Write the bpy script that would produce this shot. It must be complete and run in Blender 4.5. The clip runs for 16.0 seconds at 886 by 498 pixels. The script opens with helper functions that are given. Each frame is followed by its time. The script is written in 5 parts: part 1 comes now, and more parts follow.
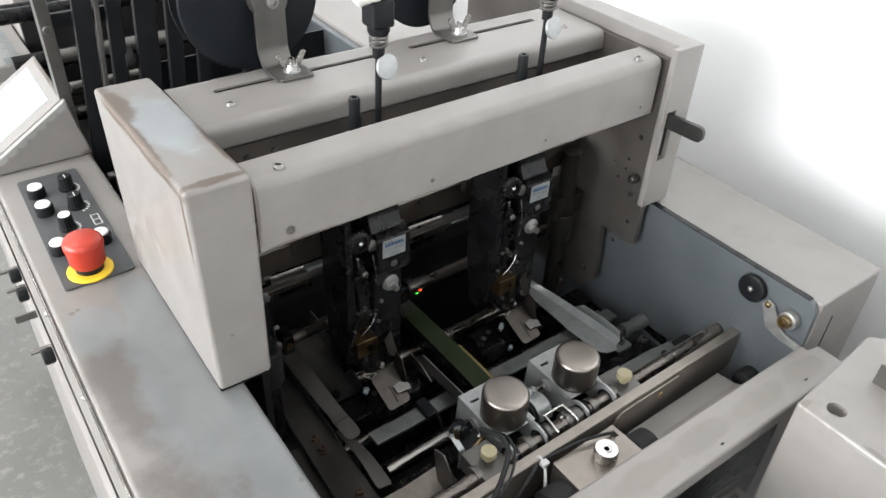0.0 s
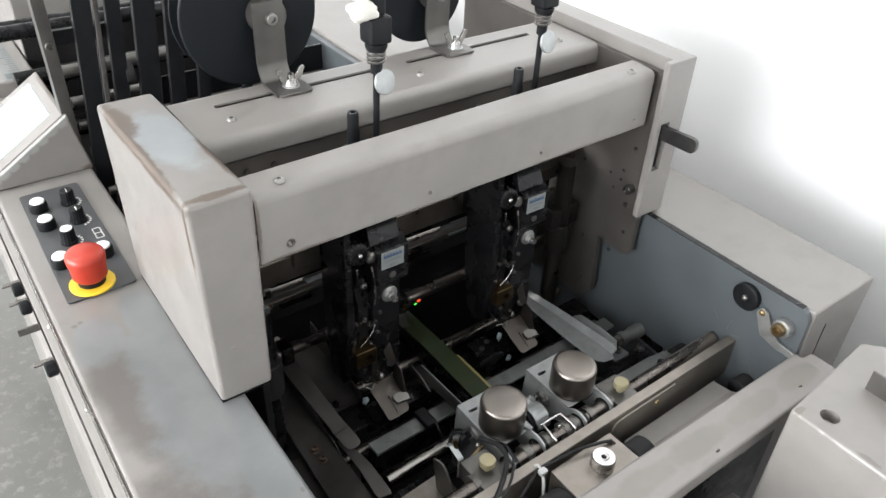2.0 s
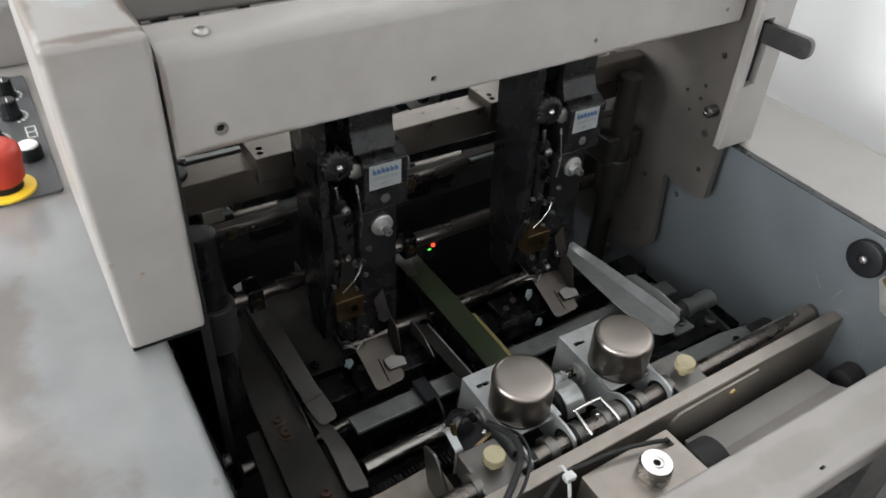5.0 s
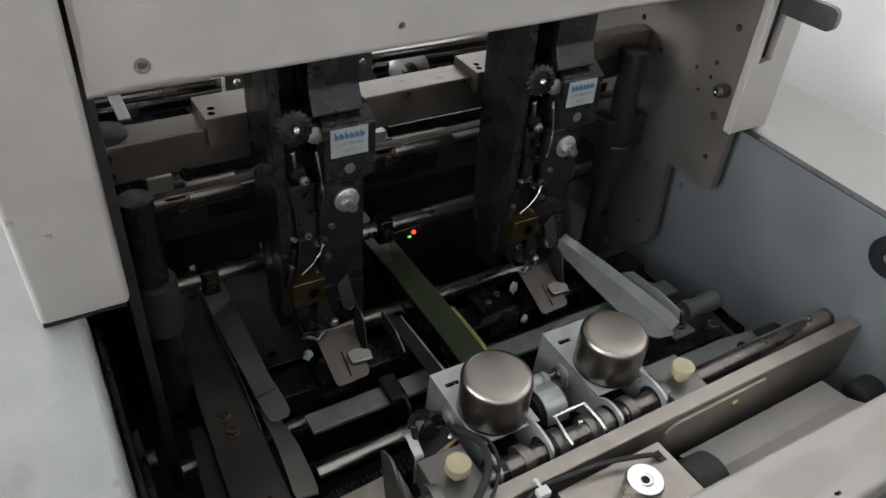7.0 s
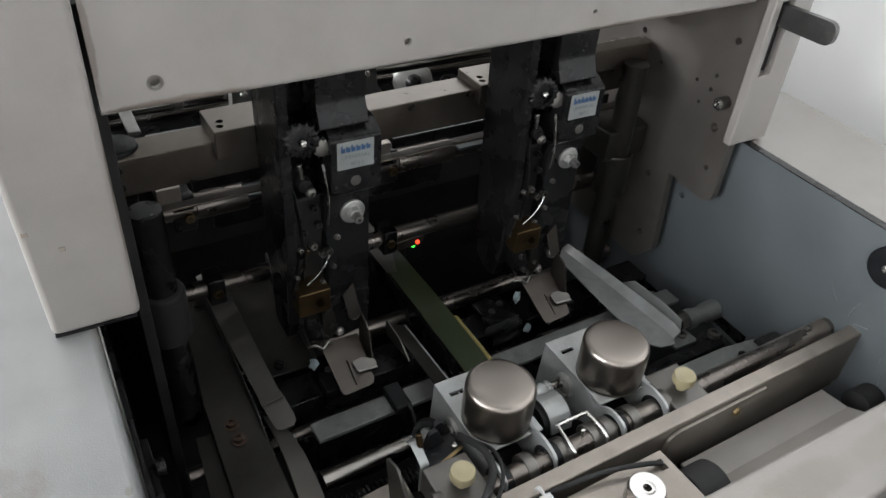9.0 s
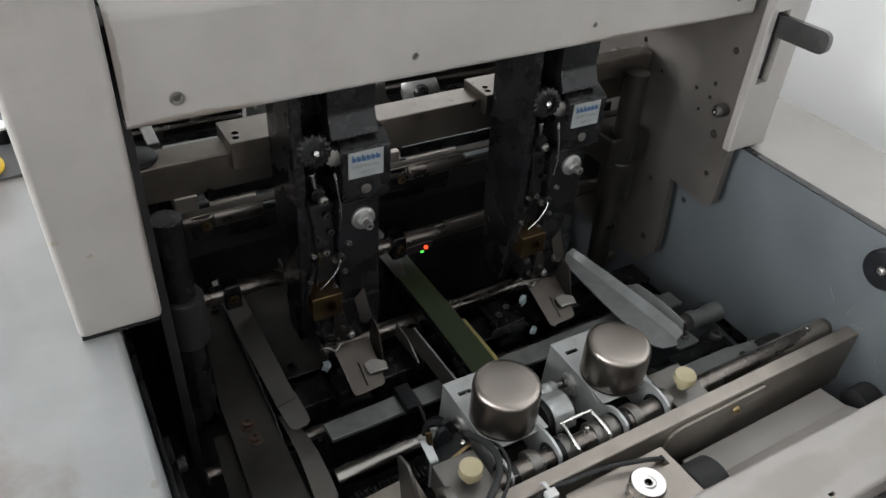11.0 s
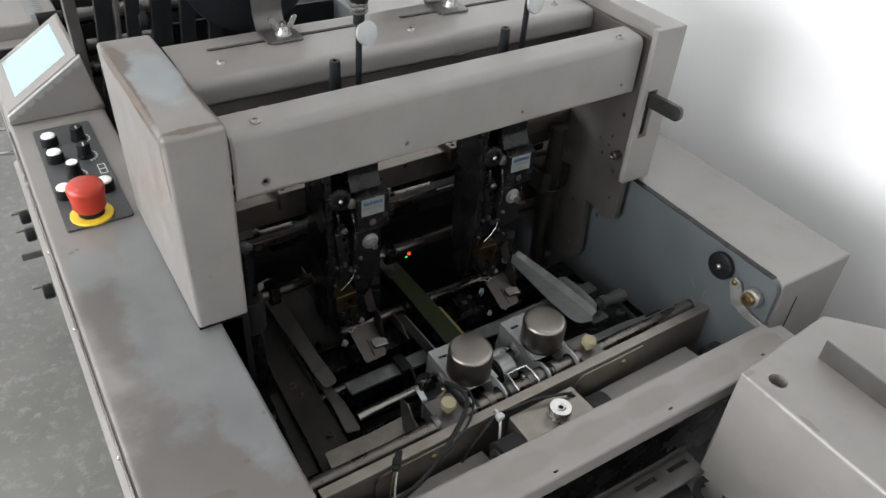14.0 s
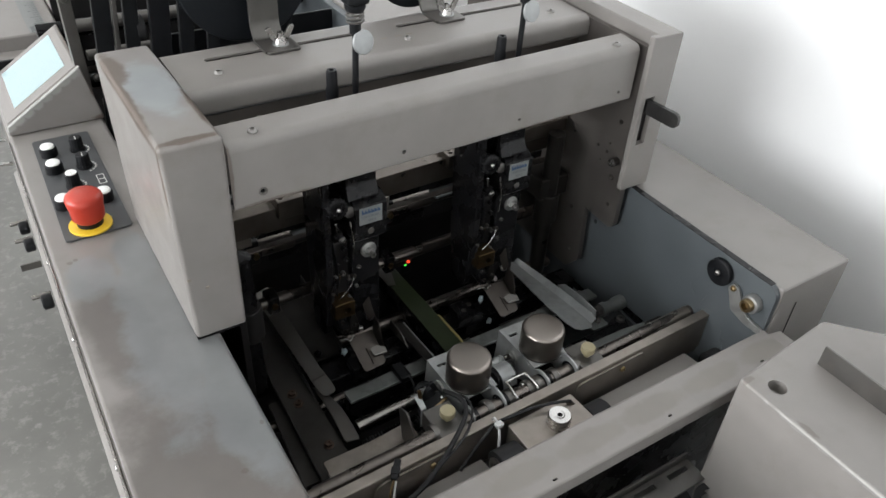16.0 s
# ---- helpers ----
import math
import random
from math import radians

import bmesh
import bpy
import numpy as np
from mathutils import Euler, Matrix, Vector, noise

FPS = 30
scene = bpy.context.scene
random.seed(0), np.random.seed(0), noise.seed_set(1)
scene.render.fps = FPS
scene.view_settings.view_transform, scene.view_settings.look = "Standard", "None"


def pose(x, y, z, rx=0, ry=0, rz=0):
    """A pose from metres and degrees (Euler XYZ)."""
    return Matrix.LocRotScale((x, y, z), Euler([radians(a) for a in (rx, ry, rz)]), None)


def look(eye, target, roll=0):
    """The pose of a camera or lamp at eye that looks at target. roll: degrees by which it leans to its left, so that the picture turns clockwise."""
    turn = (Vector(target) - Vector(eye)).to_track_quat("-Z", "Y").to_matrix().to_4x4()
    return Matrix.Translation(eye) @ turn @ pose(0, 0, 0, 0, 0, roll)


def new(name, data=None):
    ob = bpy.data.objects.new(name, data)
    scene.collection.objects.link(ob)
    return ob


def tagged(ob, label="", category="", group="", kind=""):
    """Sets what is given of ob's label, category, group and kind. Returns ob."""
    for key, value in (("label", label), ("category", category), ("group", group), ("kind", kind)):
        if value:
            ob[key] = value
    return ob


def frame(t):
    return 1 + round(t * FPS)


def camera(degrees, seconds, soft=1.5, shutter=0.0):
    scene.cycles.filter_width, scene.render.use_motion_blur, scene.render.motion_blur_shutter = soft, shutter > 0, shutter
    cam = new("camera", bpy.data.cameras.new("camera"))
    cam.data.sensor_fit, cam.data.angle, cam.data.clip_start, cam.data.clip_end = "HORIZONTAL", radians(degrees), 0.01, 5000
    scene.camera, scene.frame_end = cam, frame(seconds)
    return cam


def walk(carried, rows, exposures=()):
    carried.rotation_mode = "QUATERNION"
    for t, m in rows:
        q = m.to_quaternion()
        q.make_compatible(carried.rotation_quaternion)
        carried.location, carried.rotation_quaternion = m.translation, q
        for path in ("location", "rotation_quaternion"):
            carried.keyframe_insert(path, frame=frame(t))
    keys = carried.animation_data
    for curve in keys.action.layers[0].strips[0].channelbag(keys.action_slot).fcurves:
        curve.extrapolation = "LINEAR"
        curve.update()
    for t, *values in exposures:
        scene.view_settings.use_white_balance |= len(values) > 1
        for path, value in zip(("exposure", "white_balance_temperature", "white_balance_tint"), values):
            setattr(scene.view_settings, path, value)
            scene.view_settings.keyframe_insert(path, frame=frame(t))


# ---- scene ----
from mathutils import noise

cam = camera(60.6, 16.0, 1.5, 0.5)
PATH = [
    (0, (-0.142, -0.526, 1.515), (0.835, 0.751, 0.325), 3.1),
    (0.5, (-0.142, -0.527, 1.516), (0.843, 0.75, 0.333), 3.1),
    (1, (-0.145, -0.529, 1.519), (0.841, 0.751, 0.341), 3.1),
    (1.5, (-0.146, -0.53, 1.522), (0.842, 0.752, 0.348), 2.9),
    (2, (-0.147, -0.533, 1.523), (0.842, 0.754, 0.355), 2.8),
    (2.5, (-0.146, -0.53, 1.52), (0.843, 0.75, 0.344), 3.0),
    (3, (-0.144, -0.528, 1.518), (0.847, 0.745, 0.335), 3.0),
    (3.5, (-0.145, -0.53, 1.517), (0.843, 0.743, 0.331), 2.9),
    (4, (-0.144, -0.527, 1.512), (0.852, 0.733, 0.321), 3.2),
    (4.5, (-0.086, -0.483, 1.447), (0.817, 0.805, 0.211), 2.8),
    (4.7, (-0.05, -0.45, 1.397), (0.814, 0.862, 0.159), 2.5),
    (6.8, (0.032, -0.404, 1.296), (0.872, 0.926, 0.06), 5.0),
    (7, (0.031, -0.408, 1.299), (0.872, 0.93, 0.072), 4.9),
    (7.5, (0.03, -0.413, 1.299), (0.872, 0.927, 0.076), 4.8),
    (8, (0.027, -0.412, 1.302), (0.869, 0.934, 0.084), 4.9),
    (8.5, (0.026, -0.411, 1.305), (0.87, 0.936, 0.092), 4.9),
    (11, (0.017, -0.427, 1.32), (0.843, 0.941, 0.118), 3.9),
    (11.5, (-0.002, -0.465, 1.359), (0.83, 0.906, 0.164), 3.6),
    (12, (-0.035, -0.532, 1.412), (0.781, 0.846, 0.214), 3.5),
    (12.5, (-0.076, -0.577, 1.477), (0.758, 0.748, 0.232), 4.0),
    (13, (-0.108, -0.61, 1.511), (0.744, 0.702, 0.265), 4.3),
    (13.5, (-0.118, -0.609, 1.522), (0.744, 0.701, 0.281), 4.0),
    (14, (-0.114, -0.603, 1.527), (0.776, 0.695, 0.294), 4.3),
    (14.5, (-0.107, -0.609, 1.526), (0.78, 0.693, 0.294), 3.9),
    (15, (-0.107, -0.609, 1.526), (0.78, 0.698, 0.3), 3.8),
    (15.5, (-0.109, -0.607, 1.526), (0.777, 0.701, 0.3), 3.9),
    (16, (-0.11, -0.605, 1.528), (0.781, 0.706, 0.31), 3.8),
]
EXPOSURES = [(0, 0.43), (4.0, 0.4), (4.7, 0.38), (6.8, 0.28), (8.7, 0.28), (11, 0.3), (12, 0.33), (13, 0.05), (14, -0.18), (16, -0.2)]
walk(cam, [(t, look(e, g, r)) for t, e, g, r in PATH], EXPOSURES)

# ---- light ----
world = bpy.data.worlds.new("room_air")
scene.world = world
world.use_nodes = True
world.node_tree.nodes["Background"].inputs[0].default_value = (0.75, 0.8, 0.85, 1)
world.node_tree.nodes["Background"].inputs[1].default_value = 0.12


def ceiling_lamp_light(x, y, z, sx, sy, watts, color):
    data = bpy.data.lights.new("tube_light", "AREA")
    data.shape, data.size, data.size_y, data.energy, data.color = "RECTANGLE", sx, sy, watts, color
    ob = new("tube_light", data)
    ob.matrix_world = pose(x, y, z)
    return ob


LAMPS = [(-1.0, 1.0, 1.2, 0.14, 14), (-1.3, -1.5, 1.2, 0.14, 4), (-0.6, 3.0, 1.2, 0.14, 9)]
for lx, ly, lsx, lsy, w in LAMPS:
    ceiling_lamp_light(lx, ly, 2.77, lsx, lsy, w, (1.0, 0.982, 0.968))
# daylight through the west window: y from, y to, z from, z to
WIN = (-1.9, 3.1, 0.9, 2.85)
day = ceiling_lamp_light(-4.28, 0.6, 1.875, 1.9, 4.9, 420, (0.965, 0.985, 1.0))
day.matrix_world = pose(-4.28, 0.6, 1.875, 0, -90, 0)

# ---- materials ----


def material(name, color, rough=0.5, metal=0.0, noise=0.08, scale=30.0, bump=0.0, bump_scale=400.0, spec=0.5, stretch=None, dirt=0.0, dirt_color=(0.1, 0.08, 0.06), dirt_scale=9.0):
    """A surface with broad and fine variation of its colour and roughness, and fine relief."""
    mat = bpy.data.materials.new(name)
    mat.use_nodes = True
    nt = mat.node_tree
    n, link = nt.nodes, nt.links.new
    b = n["Principled BSDF"]
    b.inputs["Metallic"].default_value = metal
    b.inputs["Specular IOR Level"].default_value = spec
    co = n.new("ShaderNodeTexCoord")
    src = co.outputs["Object"]
    if stretch:
        mp = n.new("ShaderNodeMapping")
        mp.inputs["Scale"].default_value = stretch
        link(src, mp.inputs["Vector"])
        src = mp.outputs["Vector"]
    t1 = n.new("ShaderNodeTexNoise")
    t1.inputs["Scale"].default_value, t1.inputs["Detail"].default_value = scale, 6
    link(src, t1.inputs["Vector"])
    r1 = n.new("ShaderNodeMapRange")
    r1.inputs["From Min"].default_value, r1.inputs["From Max"].default_value = 0.3, 0.7
    r1.inputs["To Min"].default_value, r1.inputs["To Max"].default_value = 1 - noise, 1 + noise
    link(t1.outputs["Fac"], r1.inputs["Value"])
    mul = n.new("ShaderNodeMix")
    mul.data_type, mul.blend_type = "RGBA", "MULTIPLY"
    mul.inputs[0].default_value = 1
    mul.inputs[6].default_value = (*color, 1)
    link(r1.outputs["Result"], mul.inputs[7])
    out = mul.outputs[2]
    if dirt:
        t3 = n.new("ShaderNodeTexNoise")
        t3.inputs["Scale"].default_value, t3.inputs["Detail"].default_value, t3.inputs["Roughness"].default_value = dirt_scale, 8, 0.68
        link(co.outputs["Object"], t3.inputs["Vector"])
        r3 = n.new("ShaderNodeMapRange")
        r3.inputs["From Min"].default_value, r3.inputs["From Max"].default_value = 0.52, 0.72
        r3.inputs["To Max"].default_value = dirt
        link(t3.outputs["Fac"], r3.inputs["Value"])
        mx = n.new("ShaderNodeMix")
        mx.data_type = "RGBA"
        link(r3.outputs["Result"], mx.inputs[0])
        link(out, mx.inputs[6])
        mx.inputs[7].default_value = (*dirt_color, 1)
        out = mx.outputs[2]
    link(out, b.inputs["Base Color"])
    r2 = n.new("ShaderNodeMapRange")
    r2.inputs["From Min"].default_value, r2.inputs["From Max"].default_value = 0.3, 0.7
    r2.inputs["To Min"].default_value, r2.inputs["To Max"].default_value = max(0.03, rough - 0.07), min(1, rough + 0.07)
    link(t1.outputs["Fac"], r2.inputs["Value"])
    link(r2.outputs["Result"], b.inputs["Roughness"])
    if bump:
        t2 = n.new("ShaderNodeTexNoise")
        t2.inputs["Scale"].default_value, t2.inputs["Detail"].default_value = bump_scale, 2
        link(src, t2.inputs["Vector"])
        bp = n.new("ShaderNodeBump")
        bp.inputs["Strength"].default_value, bp.inputs["Distance"].default_value = bump, 0.001
        link(t2.outputs["Fac"], bp.inputs["Height"])
        link(bp.outputs["Normal"], b.inputs["Normal"])
    return mat


def add_patches(mat, spots, color, metal, rough_to, amount, ragged=1.0, scale=16.0):
    """Worn or stained patches with ragged borders over a surface, each an ellipsoid (x, y, z, rx, ry, rz)."""
    nt = mat.node_tree
    n, link = nt.nodes, nt.links.new
    b = n["Principled BSDF"]
    base = b.inputs["Base Color"].links[0].from_socket
    rough = b.inputs["Roughness"].links[0].from_socket
    geo = n.new("ShaderNodeNewGeometry")
    warp = n.new("ShaderNodeTexNoise")
    warp.inputs["Scale"].default_value, warp.inputs["Detail"].default_value, warp.inputs["Roughness"].default_value = scale, 8, 0.65
    link(geo.outputs["Position"], warp.inputs["Vector"])
    total = None
    for x, y, z, rx, ry, rz in spots:
        sub = n.new("ShaderNodeVectorMath")
        sub.operation = "SUBTRACT"
        link(geo.outputs["Position"], sub.inputs[0])
        sub.inputs[1].default_value = (x, y, z)
        div = n.new("ShaderNodeVectorMath")
        div.operation = "DIVIDE"
        link(sub.outputs[0], div.inputs[0])
        div.inputs[1].default_value = (rx, ry, rz)
        ln = n.new("ShaderNodeVectorMath")
        ln.operation = "LENGTH"
        link(div.outputs[0], ln.inputs[0])
        sh = n.new("ShaderNodeMath")
        sh.operation = "ADD"
        link(ln.outputs["Value"], sh.inputs[0])
        sh.inputs[1].default_value = 0.5 * ragged
        add = n.new("ShaderNodeMath")
        add.operation = "MULTIPLY_ADD"
        link(warp.outputs["Fac"], add.inputs[0])
        add.inputs[1].default_value = -ragged
        link(sh.outputs[0], add.inputs[2])
        r = n.new("ShaderNodeMapRange")
        r.interpolation_type = "SMOOTHSTEP"
        r.inputs["From Min"].default_value, r.inputs["From Max"].default_value = 1.0, 0.6
        link(add.outputs[0], r.inputs["Value"])
        if total is None:
            total = r.outputs["Result"]
        else:
            mx = n.new("ShaderNodeMath")
            mx.operation = "MAXIMUM"
            link(total, mx.inputs[0])
            link(r.outputs["Result"], mx.inputs[1])
            total = mx.outputs[0]
    sc = n.new("ShaderNodeMath")
    sc.operation = "MULTIPLY"
    link(total, sc.inputs[0])
    sc.inputs[1].default_value = amount
    cloud = n.new("ShaderNodeTexNoise")
    cloud.inputs["Scale"].default_value, cloud.inputs["Detail"].default_value = 13, 6
    link(geo.outputs["Position"], cloud.inputs["Vector"])
    ramp = n.new("ShaderNodeMix")
    ramp.data_type = "RGBA"
    link(cloud.outputs["Fac"], ramp.inputs[0])
    ramp.inputs[6].default_value = (*[c * 0.65 for c in color], 1)
    ramp.inputs[7].default_value = (*[min(1, c * 1.35) for c in color], 1)
    cm = n.new("ShaderNodeMix")
    cm.data_type = "RGBA"
    link(sc.outputs[0], cm.inputs[0])
    link(base, cm.inputs[6])
    link(ramp.outputs[2], cm.inputs[7])
    link(cm.outputs[2], b.inputs["Base Color"])
    mm = n.new("ShaderNodeMix")
    link(sc.outputs[0], mm.inputs[0])
    if b.inputs["Metallic"].links:
        link(b.inputs["Metallic"].links[0].from_socket, mm.inputs[2])
    else:
        mm.inputs[2].default_value = b.inputs["Metallic"].default_value
    mm.inputs[3].default_value = metal
    link(mm.outputs[0], b.inputs["Metallic"])
    rm = n.new("ShaderNodeMix")
    link(sc.outputs[0], rm.inputs[0])
    link(rough, rm.inputs[2])
    rm.inputs[3].default_value = rough_to
    link(rm.outputs[0], b.inputs["Roughness"])
    return mat


def beige(name):
    return material(name, BEIGE, 0.4, 0, 0.06, 22, 0.12, 900, dirt=0.25, dirt_color=(0.13, 0.11, 0.085), dirt_scale=18)


BEIGE = (0.2, 0.187, 0.177)
RUB = (0.095, 0.07, 0.053)
BARE = (0.205, 0.216, 0.222)
M_PAINT = beige("beige_paint")
M_TABLE = beige("worn_table_paint")
add_patches(M_TABLE, [(-0.05, -0.22, 0.95, 0.10, 0.24, 0.05), (-0.01, -0.40, 0.95, 0.13, 0.22, 0.05), (-0.07, 0.06, 0.95, 0.045, 0.12, 0.05)], (0.115, 0.104, 0.096), 0.35, 0.42, 0.8, 1.2, 9)
add_patches(M_TABLE, [(-0.03, 0.03, 0.95, 0.05, 0.16, 0.05), (0.005, -0.09, 0.95, 0.035, 0.12, 0.05), (-0.075, 0.165, 0.95, 0.035, 0.05, 0.05), (-0.02, 0.18, 0.95, 0.03, 0.06, 0.05)], BARE, 0.5, 0.38, 0.75, 1.8, 10)
add_patches(M_TABLE, [(-0.015, -0.175, 0.95, 0.0035, 0.003, 0.02), (0.018, -0.13, 0.95, 0.003, 0.005, 0.02), (-0.05, -0.2, 0.95, 0.02, 0.008, 0.02), (-0.09, 0.2, 0.95, 0.004, 0.004, 0.02), (-0.083, 0.203, 0.95, 0.003, 0.003, 0.02)], (0.09, 0.07, 0.055), 0.2, 0.5, 0.45, 2.2, 45)
M_COLUMN = beige("worn_column_paint")
add_patches(M_COLUMN, [(0.025, 0.13, 1.18, 0.03, 0.10, 0.012)], (0.27, 0.29, 0.30), 0.5, 0.36, 0.8, 1.1, 22)
add_patches(M_COLUMN, [(-0.004, 0.12, 1.182, 0.008, 0.14, 0.010), (0.024, 0.0, 1.187, 0.036, 0.007, 0.007), (0.052, 0.06, 1.184, 0.007, 0.07, 0.006), (0.024, 0.25, 1.176, 0.03, 0.008, 0.006), (-0.005, 0.0, 1.15, 0.004, 0.004, 0.045), (0.0, 0.19, 1.178, 0.018, 0.06, 0.01)], RUB, 0.25, 0.42, 0.85, 1.0, 55)
add_patches(M_COLUMN, [(-0.005, 0.0, 1.05, 0.0025, 0.003, 0.1), (0.053, 0.0, 1.07, 0.0025, 0.003, 0.12)], RUB, 0.25, 0.42, 0.6, 0.9, 70)
M_CONSOLE = beige("worn_console_paint")
add_patches(M_CONSOLE, [(-0.106 + 0.0144 * k, 0.5405, 0.966 + 0.00925 * k, 0.016, 0.0035, 0.012) for k in range(9)], (0.4, 0.4, 0.38), 0.6, 0.35, 0.9, 0.5, 90)
add_patches(M_CONSOLE, [(0.009, 0.63, 1.040, 0.005, 0.10, 0.005), (0.018, 0.545, 1.0, 0.012, 0.006, 0.04), (0.02, 0.545, 0.955, 0.015, 0.01, 0.006)], RUB, 0.25, 0.42, 0.85, 1.0, 60)
M_UNIT = beige("worn_delivery_paint")
add_patches(M_UNIT, [(0.447, -0.46, 0.9735, 0.0035, 0.12, 0.005), (0.449, -0.62, 0.9735, 0.0045, 0.1, 0.006)], (0.34, 0.335, 0.32), 0.6, 0.38, 0.45, 2.4, 60)
add_patches(M_UNIT, [(0.452, -0.338, 0.974, 0.009, 0.004, 0.006), (0.453, -0.41, 0.974, 0.004, 0.014, 0.006)], RUB, 0.25, 0.45, 0.4, 2.0, 90)
M_BARPAINT = beige("worn_bar_paint")
add_patches(M_BARPAINT, [(0.10 + 0.11 * k, 0.0005 + 0.021 * (0.05 + 0.11 * k), 1.1725, 0.075, 0.0032, 0.0032) for k in range(5)], (0.16, 0.14, 0.12), 0.2, 0.42, 0.7, 1.3, 60)
add_patches(M_BARPAINT, [(0.10, 0.0, 1.101, 0.05, 0.01, 0.004), (0.057, 0.0, 1.14, 0.003, 0.01, 0.04), (0.45, 0.01, 1.101, 0.08, 0.01, 0.003)], RUB, 0.2, 0.42, 0.6, 1.3, 60)
M_RAIL = beige("stained_rail_paint")
add_patches(M_RAIL, [(0.22 + 0.09 * k, -0.28, 0.905, 0.05, 0.016, 0.01) for k in range(5)], (0.17, 0.155, 0.135), 0.2, 0.42, 0.6, 1.3, 20)
M_WORN = material("rubbed_edge_metal", (0.25, 0.22, 0.19), 0.45, 0.5, 0.25, 60, 0.1, 500)
M_SLATE = material("slate_paint", (0.07, 0.079, 0.085), 0.42, 0, 0.08, 20, 0.15, 700, dirt=0.25, dirt_color=(0.09, 0.098, 0.102), dirt_scale=11)
M_STEEL = material("raw_steel_plate", (0.15, 0.137, 0.126), 0.37, 0.72, 0.14, 14, 0.05, 500, dirt=0.4, dirt_color=(0.08, 0.07, 0.062), dirt_scale=7)
M_BAR = material("machined_steel_bar", (0.235, 0.21, 0.187), 0.4, 0.75, 0.15, 40, 0.05, 600, dirt=0.5, dirt_color=(0.16, 0.13, 0.1), dirt_scale=30)
M_BEAM = material("oiled_brown_steel", (0.12, 0.104, 0.09), 0.34, 0.88, 0.2, 40, 0.06, 500, dirt=0.5, dirt_color=(0.12, 0.108, 0.095), dirt_scale=22)
M_FOOT = material("brownish_thin_steel", (0.06, 0.052, 0.046), 0.36, 0.75, 0.2, 50, 0.04, 400, dirt=0.5, dirt_color=(0.05, 0.042, 0.035), dirt_scale=40)
M_POST = material("dark_oiled_post", (0.025, 0.023, 0.021), 0.34, 0.6, 0.2, 30, 0.05, 400)
M_DROD = material("dark_oiled_rod", (0.13, 0.115, 0.105), 0.3, 0.9, 0.25, 30, 0.03, 300, dirt=0.6, dirt_color=(0.03, 0.026, 0.022), dirt_scale=30)
M_ZINC = material("zinc_plated_steel", (0.3, 0.31, 0.31), 0.35, 0.4, 0.18, 35, 0.05, 400, dirt=0.45, dirt_color=(0.15, 0.15, 0.14), dirt_scale=40)
M_STRIP = material("dull_zinc_strip", (0.19, 0.2, 0.195), 0.38, 0.6, 0.2, 30, 0.05, 400, dirt=0.6, dirt_color=(0.07, 0.072, 0.068), dirt_scale=28)
M_WASHER = material("grey_zinc_washer", (0.3, 0.3, 0.29), 0.36, 0.7, 0.15, 80, 0.05, 500)
M_SHEET = material("dull_steel_sheet", (0.13, 0.124, 0.117), 0.4, 0.8, 0.16, 30, 0.06, 400, dirt=0.4, dirt_color=(0.15, 0.13, 0.11), dirt_scale=25)
M_ROD = material("ground_steel_rod", (0.25, 0.235, 0.222), 0.22, 1.0, 0.15, 30, 0.02, 300, dirt=0.5, dirt_color=(0.12, 0.1, 0.09), dirt_scale=35)
M_SATIN = material("brushed_nickel", (0.255, 0.228, 0.207), 0.31, 1.0, 0.0, 0.5, 0.0)
M_BRIGHT = material("bright_screw_steel", (0.5, 0.49, 0.475), 0.25, 1.0, 0.1, 80)
M_SCREW = material("dull_screw_steel", (0.27, 0.26, 0.25), 0.36, 0.9, 0.15, 80)
M_SPOOL = material("blue_black_spool_plastic", (0.006, 0.0075, 0.0095), 0.5, 0, 0.2, 30, 0.05, 400, spec=0.18)
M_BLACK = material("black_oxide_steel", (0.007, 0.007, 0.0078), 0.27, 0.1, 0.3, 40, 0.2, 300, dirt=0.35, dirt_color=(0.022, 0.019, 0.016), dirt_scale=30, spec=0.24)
M_LEVER = material("worn_dark_steel", (0.035, 0.034, 0.033), 0.4, 0.4, 0.3, 40, 0.1, 300, dirt=0.5, dirt_color=(0.09, 0.085, 0.08), dirt_scale=45)
M_DARK = material("dark_cast_iron", (0.018, 0.017, 0.017), 0.5, 0.3, 0.3, 25, 0.2, 200, spec=0.3)
M_PLASTIC = material("black_plastic", (0.0075, 0.008, 0.0092), 0.42, 0, 0.2, 60, 0.05, 500, spec=0.2)
M_RUBBER = material("black_rubber", (0.014, 0.014, 0.015), 0.7, 0, 0.2, 50, 0.1, 400, spec=0.3)
M_RUST = material("rusty_bolt_steel", (0.05, 0.03, 0.02), 0.6, 0.4, 0.3, 60, 0.2, 300)
M_BRASS = material("tarnished_brass", (0.27, 0.2, 0.11), 0.35, 0.95, 0.25, 60, 0.05, 300)
M_BRONZE = material("oily_bronze", (0.085, 0.056, 0.027), 0.35, 0.9, 0.3, 60, 0.1, 300)
M_CREAM = material("cream_plastic", (0.27, 0.235, 0.145), 0.4, 0, 0.06, 50)
M_RED = material("red_plastic", (0.40, 0.032, 0.016), 0.36, 0, 0.12, 35, 0.03, 300, dirt=0.1, dirt_color=(0.42, 0.1, 0.06), dirt_scale=40)
M_YELLOW = material("yellow_plastic", (0.75, 0.5, 0.03), 0.45, 0, 0.08, 40)
M_WHITE = material("white_plastic", (0.8, 0.8, 0.78), 0.35, 0, 0.03, 40)
